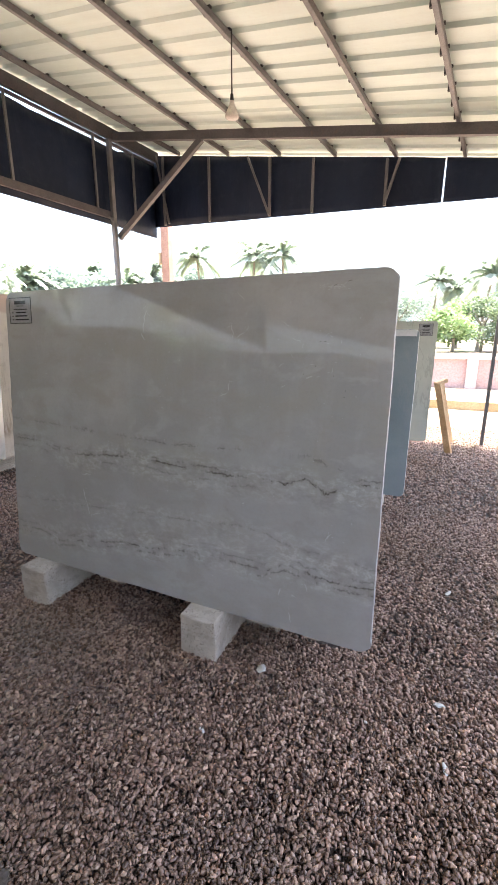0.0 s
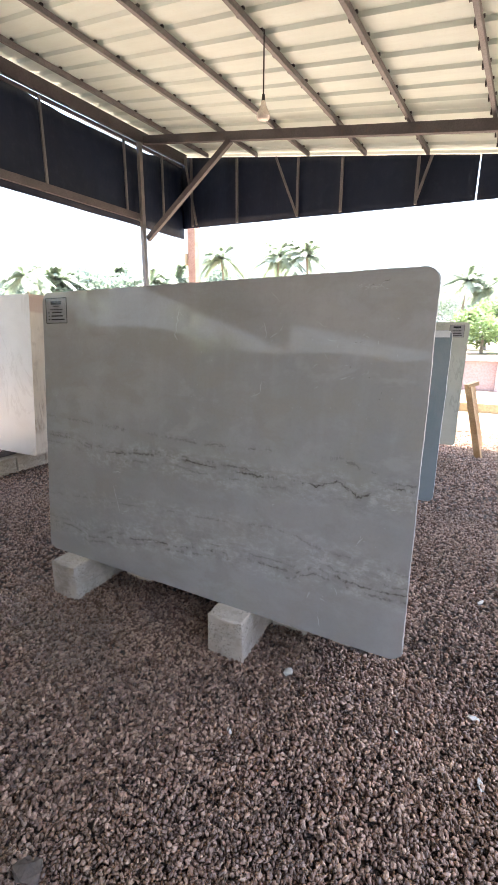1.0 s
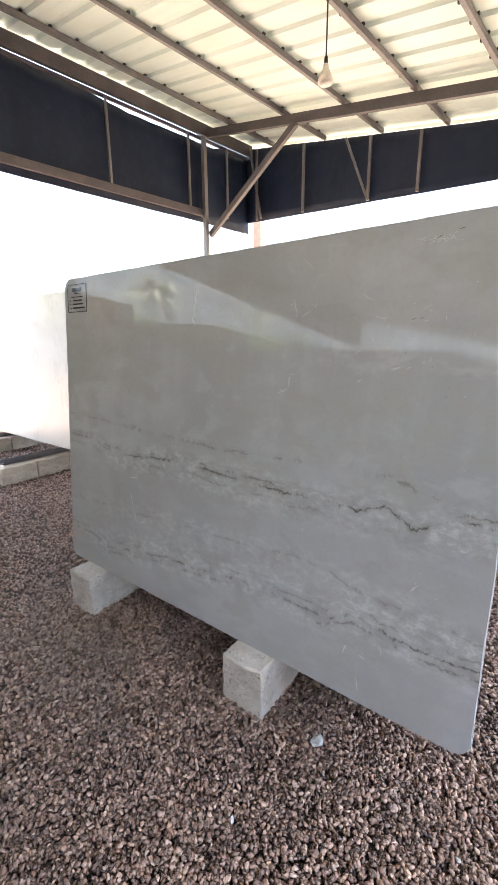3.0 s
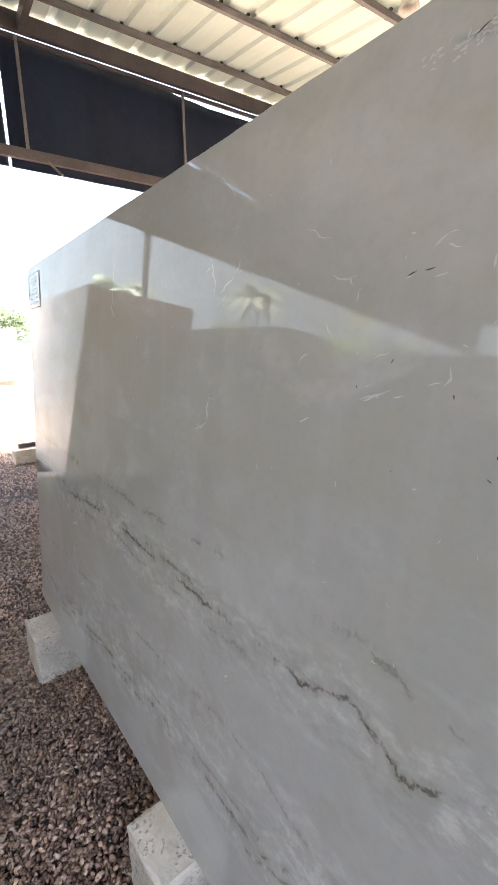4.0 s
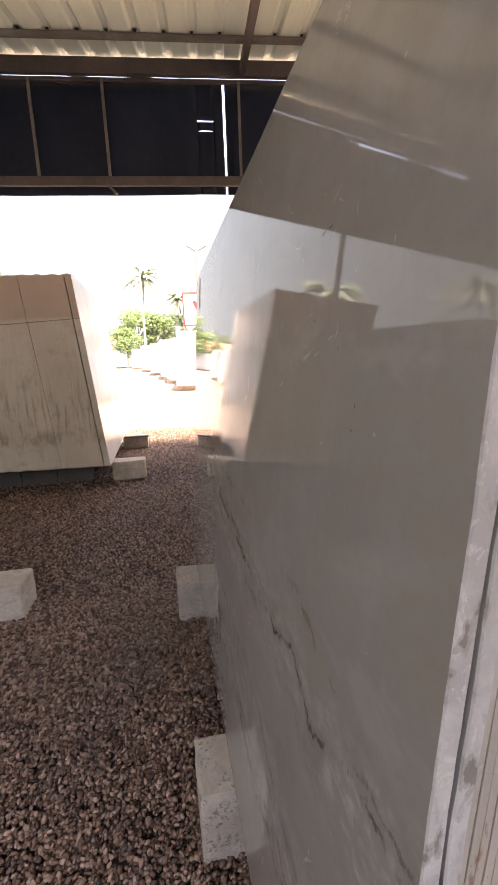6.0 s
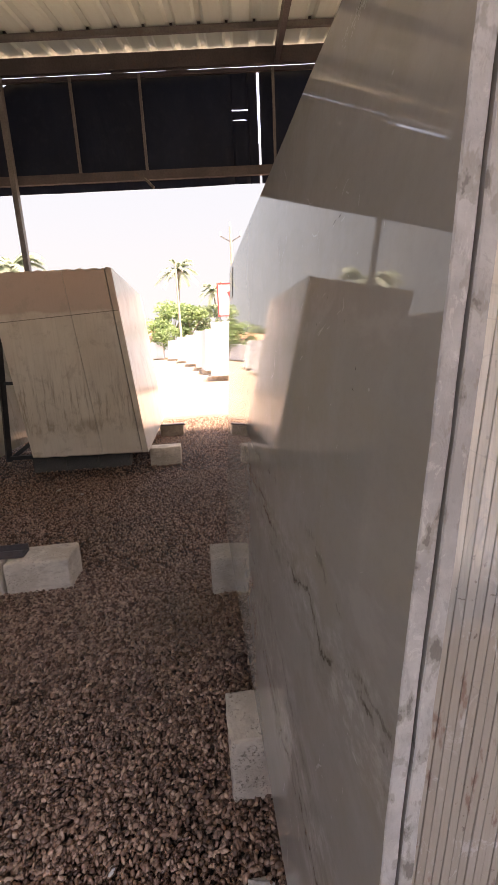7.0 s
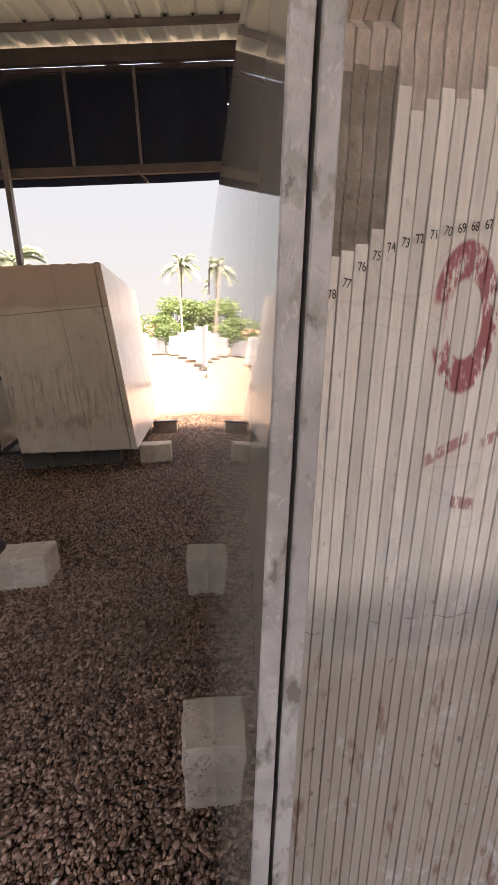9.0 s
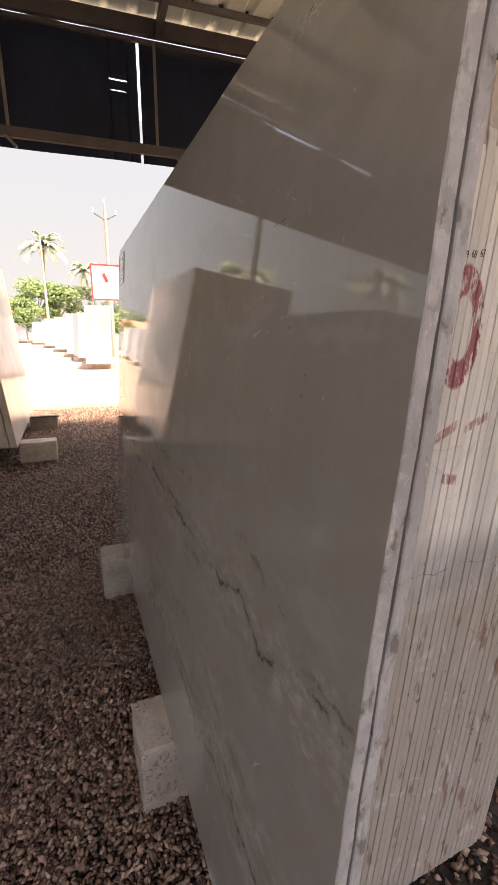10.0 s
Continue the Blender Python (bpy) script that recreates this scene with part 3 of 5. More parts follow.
strew("gravel", "dark grey-brown crushed stone gravel covering the ground", [
    stones(54000, -2.7, 0.9, 0.1, 2.1, 0.0109, 20, 1, 0.011),
    stones(46000, -2.7, 0.9, 0.1, 2.1, 0.0125, 8, 7, 0.0),
    stones(40000, -5.0, -2.7, -0.2, 3.0, 0.0125, 8, 11, 0.007),
    stones(11000, -5.0, -2.7, -1.4, -0.2, 0.0135, 8, 13, 0.007),
    stones(7000, -5.0, -2.7, 3.0, 4.2, 0.0145, 8, 14, 0.006),
    stones(32000, -9.0, -5.0, -1.4, 4.2, 0.0148, 8, 2, 0.006),
    stones(22000, -0.5, 1.0, 2.1, 4.4, 0.0132, 8, 8, 0.007),
    stones(9000, -0.6, 1.2, 4.4, 8.4, 0.0165, 8, 15, 0.007),
    stones(9000, -2.7, -0.5, 2.1, 4.4, 0.016, 8, 9, 0.006),
    stones(26000, -4.2, 2.2, 4.4, 8.8, 0.0175, 8, 3, 0.005),
    stones(13000, 0.9, 2.3, -0.3, 4.4, 0.0145, 8, 4, 0.006),
    stones(14000, -2.7, 2.3, -1.4, 0.1, 0.0145, 8, 5, 0.006),
    stones(20000, -9.0, 2.3, -3.2, -1.4, 0.018, 8, 12, 0.006),
    stones(10000, -9.0, -4.2, 4.2, 8.8, 0.02, 8, 6, 0.006),
])

# ---- shed: roof, posts, dark sheets (built in the shed's own axes) ----
EAVE, SLOPE = 5.29, -0.192


def roof_z(x):
    return EAVE + SLOPE * (x + 6.85)


RX0, RX1, RY0, RY1 = -7.4, 2.1, -20.0, 7.9
bm = bmesh.new()
pitch, rows_ = 0.34, []
yy = RY0
while yy < RY1:
    rows_ += [(yy, 0.0), (yy + pitch * 0.60, 0.0), (yy + pitch * 0.70, 0.03), (yy + pitch * 0.90, 0.03)]
    yy += pitch
cols = [RX0 + (RX1 - RX0) * k / 24 for k in range(25)]
grid = [[bm.verts.new((x, y, roof_z(x) + 0.155 + h + 0.004 * noise.noise(Vector((x, y * 2, 0))))) for x in cols] for y, h in rows_]
for r0, r1 in zip(grid, grid[1:]):
    for k in range(len(cols) - 1):
        bm.faces.new((r0[k], r0[k + 1], r1[k + 1], r1[k]))
ceiling = tagged(link("ceiling", bm, M_ROOF), "cream corrugated metal roof sheets seen from below", "roof", kind="structure")
ceiling.matrix_basis = SHED
sol = ceiling.modifiers.new("thickness", "SOLIDIFY")
sol.thickness, sol.offset = 0.003, 1

frame_top = thing("roof_frame", "brown painted steel rafters, purlins and posts carrying the roof", "roof frame", kind="structure", at=SHED)
for y in (6.5, 2.35, -1.8, -6.0, -10.2, -14.4, -18.6):
    one_bar("rafter", (-6.95, y, roof_z(-6.95)), (RX1 - 0.1, y, roof_z(RX1 - 0.1)), 0.07, 0.13, M_STEEL, frame_top)
for x in (-6.33, -5.13, -4.03, -2.98, -1.98, -0.98, 0.05, 1.05, 1.95):
    one_bar("purlin", (x, RY0 + 0.1, roof_z(x) + 0.112), (x, 7.7, roof_z(x) + 0.112), 0.042, 0.066, M_GREYSTEEL, frame_top)
for x in (-6.33, -5.13, -4.03, -2.98, -1.98, -0.98, 0.05):
    bm = bmesh.new()
    for k in range(34):
        y = RY0 + 0.34 * (k + 47) + 0.27
        if y < 7.7:
            box(bm, (x - 0.05, y - 0.016, roof_z(x) + 0.10), (x - 0.024, y + 0.016, roof_z(x) + 0.165))
            box(bm, (x - 0.05, y - 0.016, roof_z(x) + 0.15), (x + 0.03, y + 0.016, roof_z(x) + 0.168))
    part("hook_bolts", bm, M_DARKSTEEL, frame_top)
one_bar("eave_beam", (-6.94, RY0 + 0.1, 5.335), (-6.94, 7.7, 5.335), 0.07, 0.19, M_STEEL, frame_top)
one_bar("eave_beam", (-7.04, RY0 + 0.1, 5.235), (-7.04, 7.7, 5.235), 0.04, 0.05, M_STEEL, frame_top)
one_bar("rail", (-7.0, RY0 + 0.1, 3.99), (-7.0, 6.5, 3.96), 0.06, 0.12, M_STEEL, frame_top)
for x, y, z in ((-6.94, 6.4, 5.23), (-6.9, -1.48, 5.23), (-6.94, -10.2, 5.23), (-6.94, -18.6, 5.23), (1.95, -1.8, 3.55), (1.95, -10.2, 3.55), (1.95, -18.6, 3.55)):
    one_bar("post", (x, y, -0.1), (x, y, z), 0.075, 0.075, M_GREYSTEEL, frame_top)
one_bar("brace", (-6.92, 6.5, 3.58), (-4.88, 6.5, 4.86), 0.07, 0.1, M_STEEL, frame_top)
for y in (-0.54, 0.43, 2.3, 4.47, 6.08, 7.05, -3.2, -5.4, -8, -12, -16):
    one_bar("strut", (-7.0, y, 3.98), (-7.0, y, 5.23), 0.035, 0.035, M_GREYSTEEL, frame_top)
for y in (0.36, 2.5, 6.3):
    one_bar("stub", (-7.0, y, 3.95), (-6.9, y + 0.16, 3.77), 0.03, 0.03, M_GREYSTEEL, frame_top)
for x in (-6.75, -5.57, -4.21, -3.36, -2.1, 0.3, 1.6):
    one_bar("strut", (x, 7.66, 3.66 - 0.057 * (x + 0.46)), (x, 7.66, roof_z(x) + 0.05), 0.04, 0.04, M_GREYSTEEL, frame_top)
for x0, x1 in ((-4.66, -4.21), (-6.9, -6.62), (-1.9, -2.1)):
    one_bar("tie", (x0, 7.62, roof_z(x0) + 0.05), (x1, 7.64, 3.68 - 0.057 * (x1 + 0.46)), 0.035, 0.035, M_GREYSTEEL, frame_top)


def sheet(name, run, bottom, top, at, seed):
    """A hung plastic sheet between two stations of its run, gently billowing."""
    bm = bmesh.new()
    n, m = max(4, int((run[1] - run[0]) * 5)), 8
    g = []
    for i in range(n + 1):
        u = run[0] + (run[1] - run[0]) * i / n
        g.append([])
        for j in range(m + 1):
            z = bottom(u) + (top(u) - bottom(u)) * j / m
            d = 0.03 * noise.noise(Vector((u * 0.9, z * 0.8, seed))) + 0.012 * noise.noise(Vector((u * 4, z * 1.2, seed)))
            g[-1].append(bm.verts.new(at(u, d, z)))
    for a, b in zip(g, g[1:]):
        for j in range(m):
            bm.faces.new((a[j], b[j], b[j + 1], a[j + 1]))
    return bm


def hang(name, label, sections, mat_at):
    w = thing(name, label, "sheet wall", kind="structure", at=SHED)
    for run, bottom, top, at, seed in sections:
        ob = part("sheet", sheet(name, run, bottom, top, at, seed), M_TARP, w, smooth=True)
        s = ob.modifiers.new("thickness", "SOLIDIFY")
        s.thickness = 0.004
    return w


west = lambda u, d, z: (-7.09 + d, u, z)
north = lambda u, d, z: (u, 7.73 + d, z)
low_w, top_w = (lambda u: 3.82), (lambda u: 5.298 - 0.05 * min(1.0, max(0.0, (u - 2.2) / 0.4)) - 0.065 * min(1.0, max(0.0, (u - 4.2) / 0.6)) * min(1.0, max(0.0, (7.1 - u) / 0.4)) - 0.105 * (-2.66 < u < -1.52) - 0.1 * (-3.98 < u < -3.04) + 0.018 * noise.noise(Vector((u * 3.5, 0, 0))))
rip1, rip2 = 4.775, 4.655
hang("wall_west", "black plastic sheet hung under the eave with daylight gaps", [
    ((-19.9, 1.70), low_w, top_w, west, 3), ((1.93, 2.07), low_w, top_w, west, 3),
    ((1.70, 1.93), low_w, (lambda u: rip2), west, 3), ((1.70, 1.93), (lambda u: rip2 + (0.014 if 1.74 < u < 1.89 else 0.001)), (lambda u: rip1), west, 3), ((1.70, 1.93), (lambda u: rip1 + 0.018), top_w, west, 3),
    ((2.105, 7.76), low_w, top_w, west, 4)], None)
low_n, top_n = (lambda u: 3.65 - 0.057 * (u + 0.46)), (lambda u: roof_z(u) + 0.09)
hang("wall_north", "black plastic sheet hung below the roof edge", [((-7.1, -1.255), low_n, top_n, north, 5), ((-1.228, 2.05), low_n, top_n, north, 6)], None)

# added out of view: keeps bounce from the sunlit ground off gravel and slab
east = thing("wall_east", "low plain concrete parapet added out of view to block ground bounce", "wall", kind="structure", at=SHED)
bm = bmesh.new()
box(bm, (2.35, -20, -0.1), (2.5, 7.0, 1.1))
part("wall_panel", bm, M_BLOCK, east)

# ---- stone slabs ----
LEAN = 3.92


def slab(name, x, y, z, w, h, t, mats, label, category, group="", lean=LEAN, turn=0.0, r=0.05, seed=1, bevel=0.0015, outline=None):
    rng = random.Random(seed)
    bm = plate(outline or rounded(w, h, r, rng), t, bevel)
    ob = tagged(link(name, bm, mats), label, category, group)
    ob.matrix_basis = pose(x, y, z, -lean, 0, turn)
    return ob


BASE = 0.25
Y0 = 1.894 + 0.0685 * (BASE - 1.0)


def tapered(w, h, r, seed):
    """The front slab: its upper corners stand a little inwards."""
    return [(x + 0.045 * z / h - 0.065 * z / h * x / w, z + 0.012 * x / w * z / h) for x, z in rounded(w, h, r, random.Random(seed), 0.004, 0.025)]


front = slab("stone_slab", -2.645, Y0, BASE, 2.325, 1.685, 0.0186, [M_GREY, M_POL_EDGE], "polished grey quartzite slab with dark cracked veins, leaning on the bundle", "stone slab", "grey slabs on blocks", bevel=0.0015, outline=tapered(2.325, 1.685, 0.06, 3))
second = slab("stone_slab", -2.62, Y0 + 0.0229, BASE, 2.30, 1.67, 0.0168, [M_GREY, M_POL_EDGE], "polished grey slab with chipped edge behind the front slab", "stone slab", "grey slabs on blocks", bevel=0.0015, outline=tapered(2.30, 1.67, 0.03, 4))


def crust_line(k):
    """Height at which the sawn end of a slab turns into broken crust."""
    return 1.512 + 0.045 * noise.noise(Vector((k * 0.42, 2, 7)))


def rough_outline(k, rng):
    """End of a sawn slab: jagged top, and for the first ones a broken-off top corner."""
    w, h = 2.05 + rng.uniform(-0.0006, 0.0006), 1.612 + 0.0008 * k
    pts = [(0.0, 0.0)]
    dip = 0.04 + 0.012 * noise.noise(Vector((k * 0.3, 9, 1)))
    pts += [(w - 0.28, 0.0), (w - 0.19, -dip * 0.7), (w - 0.05 + rng.uniform(-0.02, 0.02), -dip), (w, -dip * 0.6)]
    brk = (1.342, 1.342, 1.343, 1.343, 1.349, 1.356, 1.372)[k] if k < 7 else 1.45
    z = 0.06
    while z < brk:
        pts.append((w + rng.uniform(-0.0012, 0.0012), z))
        z += 0.14
    if k < 7:
        cut = 0.0055
        z = brk
        pts.append((w, z))
        while z < h - 0.05:
            z += 0.011
            pts.append((w - cut + 0.006 * noise.noise(Vector((k * 0.22, z * 13, 1))) + 0.002 * noise.noise(Vector((k * 0.9, z * 50, 4))), z))
        pts.append((w - cut - 0.03, h - 0.02))
    else:
        edge = crust_line(k)
        z = 1.45
        while z < h - 0.012:
            f = max(0.0, (z - edge) / (h - edge))
            pts.append((w - (0.002 + 0.007 * f if f else 0.0) + (0.004 if f else 0.0006) * noise.noise(Vector((k * 0.35, z * 24, 6))), z))
            z += 0.011
    top = h + 0.008 * noise.noise(Vector((k * 0.45, 8, 0)))
    pts.append((w - 0.012 - 0.006 * rng.random(), top))
    for i in range(1, 14):
        pts.append((w - 0.05 - (w - 0.1) * i / 14, h + 0.03 * noise.noise(Vector((i * 1.7, k * 0.2, 2)))))
    pts.append((0.0, h - 0.01))
    return pts


bundle, STEP = [], 0.01708
yb = 1.8845
for k in range(38):
    rng = random.Random(100 + k)
    o = slab("raw_slab", -2.58 + rng.uniform(-0.0005, 0.0005), yb + STEP * k, BASE, 0, 0, 0.0157, [M_EDGE, M_EDGE], "raw sawn grey-white stone slab with numbered end in a bundle", "stone slab", "raw slabs in the bundle", outline=rough_outline(k, rng), bevel=0.0008)
    for f in o.data.polygons:
        c = f.center
        if (c.z > (1.347, 1.347, 1.348, 1.348, 1.354, 1.361, 1.377, 9)[min(k, 7)] and k < 7 and c.x > 1.9) or c.z > crust_line(k):
            f.material_index = 2 if k < 7 and c.z < 1.535 + 0.02 * noise.noise(Vector((k * 0.8, 1, 1))) else 3
    o.data.materials.append(M_BROKEN)
    o.data.materials.append(M_FRESH)
    bundle.append(o)

for k, word in enumerate(("79", "78", "77", "76", "75", "74", "73", "72", "71", "70", "69", "68", "67")):
    if k == 0:
        continue
    cu = bpy.data.curves.new("number_mark", "FONT")
    cu.body, cu.size, cu.align_x, cu.align_y = word, 0.0152, "CENTER", "CENTER"
    cu.extrude, cu.offset = 0.0002, 0.0
    tmp = bpy.data.objects.new("number_mark", cu)
    me = bpy.data.meshes.new_from_object(tmp)
    bpy.data.objects.remove(tmp)
    me.materials.clear()
    me.materials.append(M_BLACK)
    mark = new("number_mark", me)
    mark.parent = bundle[k + 2]
    rise = (0.0, 0.012, 0.03, 0.042, 0.051, 0.056, 0.06, 0.064, 0.068, 0.071, 0.073, 0.075)[k - 1]
    mark.matrix_basis = Matrix.Translation((2.0540, 0.0082, 1.300 + rise)) @ pose(0, 0, 0, 0, 0, 90) @ pose(0, 0, 0, 90, 0, 0) @ pose(0, 0, 0, 0, 0, (5, -9, 3, -4, 8, -6, 10, 2, -7, 6, -3, 9)[k - 1]) @ Matrix.Diagonal((0.70, 1, 1, 1))
    tagged(mark, "handwritten black number %s" % word)

# white mineral strokes and dark pits in the front slab, set flush in its face
M_FLECK = polished("white_mineral", (0.47, 0.455, 0.43), (0.56, 0.545, 0.52), (0.42, 0.41, 0.39), 0.085, 20)
M_PIT = surface("dark_pit", (0.04, 0.032, 0.025), (0.07, 0.055, 0.04), 0.6, 30, 200, 0.2, 0.001)


def stroke(bm, u, v, length, angle, rng, width=0.0035):
    """A thin wandering stroke in the plane of the face."""
    x, z, a = u, v, radians(angle)
    left, right = [], []
    n = 7
    for i in range(n + 1):
        f = i / n
        w = width * (0.25 + math.sin(math.pi * min(0.97, f + 0.03))) * rng.uniform(0.6, 1.2) * 0.5
        px, pz = -math.sin(a) * w, math.cos(a) * w
        left.append(bm.verts.new((x + px, -0.0003, z + pz)))
        right.append(bm.verts.new((x - px, -0.0003, z - pz)))
        a = radians(angle) + rng.uniform(-0.55, 0.55)
        x += math.cos(a) * length / n
        z += math.sin(a) * length / n
    for i in range(n):
        bm.faces.new((right[i], right[i + 1], left[i + 1], left[i]))


MARKS_WIDE = ((1.08, 1.558, 0.13, -96), (1.573, 1.493, 0.075, -82), (1.604, 1.424, 0.049, 41), (1.654, 1.455, 0.026, 65), (1.951, 1.249, 0.034, 10), (1.572, 1.218, 0.052, -86), (1.526, 1.15, 0.044, 21), (2.216, 0.706, 0.021, 0),
              (2.109, 0.55, 0.055, -108), (1.879, 0.219, 0.045, -93), (1.933, 0.2, 0.026, -31), (1.998, 0.273, 0.04, -77), (1.924, 0.102, 0.057, -85), (1.656, 0.62, 0.017, 33), (0.604, 0.631, 0.07, 5), (0.603, 0.543, 0.088, -75),
              (0.638, 0.46, 0.088, -79), (0.669, 0.388, 0.069, 18), (0.864, 0.244, 0.10, 6), (0.329, 0.186, 0.057, -28), (1.209, 0.621, 0.009, -36), (1.055, 1.448, 0.046, -66))
MARKS_NEAR = ((1.603, 1.628, 0.061, -30), (1.826, 1.495, 0.055, -24), (1.881, 1.422, 0.044, -8), (1.911, 1.416, 0.014, -59), (1.931, 1.4, 0.022, -117), (1.874, 1.358, 0.029, -52), (1.823, 1.296, 0.028, 46), (1.962, 1.306, 0.022, 13),
              (1.945, 1.25, 0.05, 7), (1.995, 1.256, 0.018, 22), (2.04, 1.275, 0.019, 3), (2.06, 1.276, 0.025, 79), (2.029, 1.434, 0.018, 34), (2.044, 1.444, 0.012, 9), (2.045, 1.434, 0.016, -14), (1.997, 1.454, 0.007, -16),
              (1.993, 1.426, 0.005, 63), (1.996, 1.402, 0.011, 41), (2.033, 1.4, 0.016, -4), (2.075, 1.323, 0.008, -18), (1.833, 1.206, 0.024, 7), (2.097, 1.414, 0.013, -90), (2.103, 1.343, 0.006, 37))
rng = random.Random(77)
bm = bmesh.new()
for u, v, ln, an in MARKS_NEAR:
    stroke(bm, u, v, ln, an, rng, rng.uniform(0.0012, 0.0024))
for u, v, ln, an in MARKS_WIDE:
    stroke(bm, u, v, ln, an, rng, rng.uniform(0.003, 0.005))
    for _ in range(rng.choice((1, 2, 2, 3))):
        stroke(bm, u + rng.gauss(0, 0.01), v + rng.gauss(0, 0.01), ln * rng.uniform(0.15, 0.4), an + rng.gauss(0, 40), rng, rng.uniform(0.001, 0.002))
for _ in range(130):
    stroke(bm, rng.uniform(0.1, 2.2), rng.uniform(0.1, 1.6), rng.uniform(0.003, 0.012), rng.choice((90, 80, 100, 0, 30)) + rng.gauss(0, 20), rng, rng.uniform(0.0008, 0.002))
for _ in range(60):
    stroke(bm, rng.gauss(2.04, 0.03), rng.gauss(1.632, 0.006), rng.uniform(0.003, 0.010), rng.gauss(10, 30), rng, rng.uniform(0.001, 0.0025))
tagged(part("white_flecks", bm, M_FLECK, front, "thin white mineral strokes in the stone"), kind="stuff")
bm = bmesh.new()
for u, v, ln, an in ((1.988, 1.30, 0.016, 70), (1.937, 1.27, 0.012, -80), (2.072, 1.267, 0.014, -85), (2.002, 1.161, 0.004, 0), (2.12, 1.178, 0.014, -40), (2.127, 1.206, 0.012, -75), (2.045, 1.632, 0.05, 20), (2.10, 1.65, 0.05, 12), (1.998, 1.405, 0.03, 30), (2.02, 1.41, 0.03, -12)):
    stroke(bm, u, v, ln * 0.45, an, rng, 0.0016)
tagged(part("dark_pits", bm, M_PIT, front, "small dark pits in the stone"), kind="stuff")

# concrete blocks under the stack
BLOCK_A = worn((0, 0, 0), (0.215, 0.40, 0.25), 0.012, 2, 0.007, 4, random.Random(5))
me_block = bpy.data.meshes.new("concrete_block")
BLOCK_A.to_mesh(me_block)
BLOCK_A.free()
me_block.materials.append(M_BLOCK)


def block(x, y, z=0.0, turn=0.0, label="rough grey solid concrete block lying on gravel", group="support blocks", size=(1, 1, 1)):
    ob = tagged(new("concrete_block", me_block), label, "concrete block", group)
    ob.matrix_basis = pose(x, y, z, 0, 0, turn) @ Matrix.Diagonal((*size, 1))
    return ob


UNDER = "whitish concrete block under the grey slab stack"
for x, y in ((-1.288, 1.737), (-2.487, 1.718), (-1.065, 2.10), (-2.21, 2.10), (-1.288, 2.15), (-2.487, 2.13)):
    block(x, y, -0.002, label=UNDER, group="blocks under the grey slabs")


def sticker(name, m, w, h, label):
    s = thing(name, label, "sticker", at=m)
    bm = bmesh.new()
    box(bm, (0, -0.0012, 0), (w, -0.0004, h))
    part("film", bm, M_PAPER, s)
    t = 0.004
    for a, b in (((0, h - t), (w, h)), ((0, 0), (w, t)), ((0, t), (t, h - t)), ((w - t, t), (w, h - t))):
        bm = bmesh.new()
        box(bm, (a[0], -0.002, a[1]), (b[0], -0.0012, b[1]))
        part("border", bm, M_INK, s)
    rows = ((0.25, 0.74, 0.5, 0.13), (0.35, 0.66, 0.3, 0.025), (0.2, 0.53, 0.6, 0.03), (0.30, 0.40, 0.45, 0.045), (0.26, 0.27, 0.55, 0.045), (0.26, 0.13, 0.62, 0.05), (0.12, 0.40, 0.06, 0.04), (0.12, 0.27, 0.06, 0.04), (0.12, 0.13, 0.06, 0.04))
    for x, z, ww, hh in rows:
        bm = bmesh.new()
        box(bm, (x * w, -0.002, z * h), ((x + ww) * w, -0.0012, (z + hh) * h))
        part("printed_bar", bm, M_INK, s)
    return s


sticker("label_sticker", pose(-2.57, 1.894 + 0.0685 * 0.75 - 0.0005, 1.75, -LEAN, 0, 0), 0.185, 0.15, "clear sticker with black border and print on the slab")

# slabs further back along the aisle
slab("blue_grey_slab", -2.43, 4.12, 0.2, 2.09, 1.55, 0.02, [M_BLUE, M_PLASTER], "polished blue-grey slab with white edge, leaning in a row", "stone slab", "slabs behind", r=0.05, seed=7)
slab("blue_grey_slab", -2.43, 4.145, 0.2, 2.09, 1.53, 0.02, [M_BLUE, M_PLASTER], "blue-grey slab leaning behind another one", "stone slab", "slabs behind", r=0.05, seed=8)
slab("green_slab", -2.535, 6.70, 0.17, 2.32, 1.74, 0.02, [M_GREEN, M_POL_EDGE], "polished greenish cream slab with a sticker, leaning in a row", "stone slab", "slabs behind", r=0.05, seed=9)
slab("green_slab", -2.535, 6.725, 0.17, 2.31, 1.73, 0.02, [M_GREEN, M_POL_EDGE], "greenish cream slab leaning behind another one", "stone slab", "slabs behind", r=0.05, seed=10)
bm = worn((0.02, -0.004, 1.49), (2.07, 0.0, 1.545), 0.001, 1)
band_b = part("white_band", bm, M_PLASTER, [o for o in scene.objects if o.name == "blue_grey_slab"][0], "white protective strip along the top edge")
sticker("label_sticker", pose(-0.465, 6.697 + 0.0663 * 1.53, 1.70, -LEAN, 0, 0), 0.19, 0.17, "clear sticker with black border on the greenish slab")
for x, y in ((-0.75, 4.05), (-2.1, 4.05), (-0.8, 6.6), (-2.2, 6.6)):
    block(x, y, -0.03, size=(1, 1, 0.86), group="blocks under the back slabs")

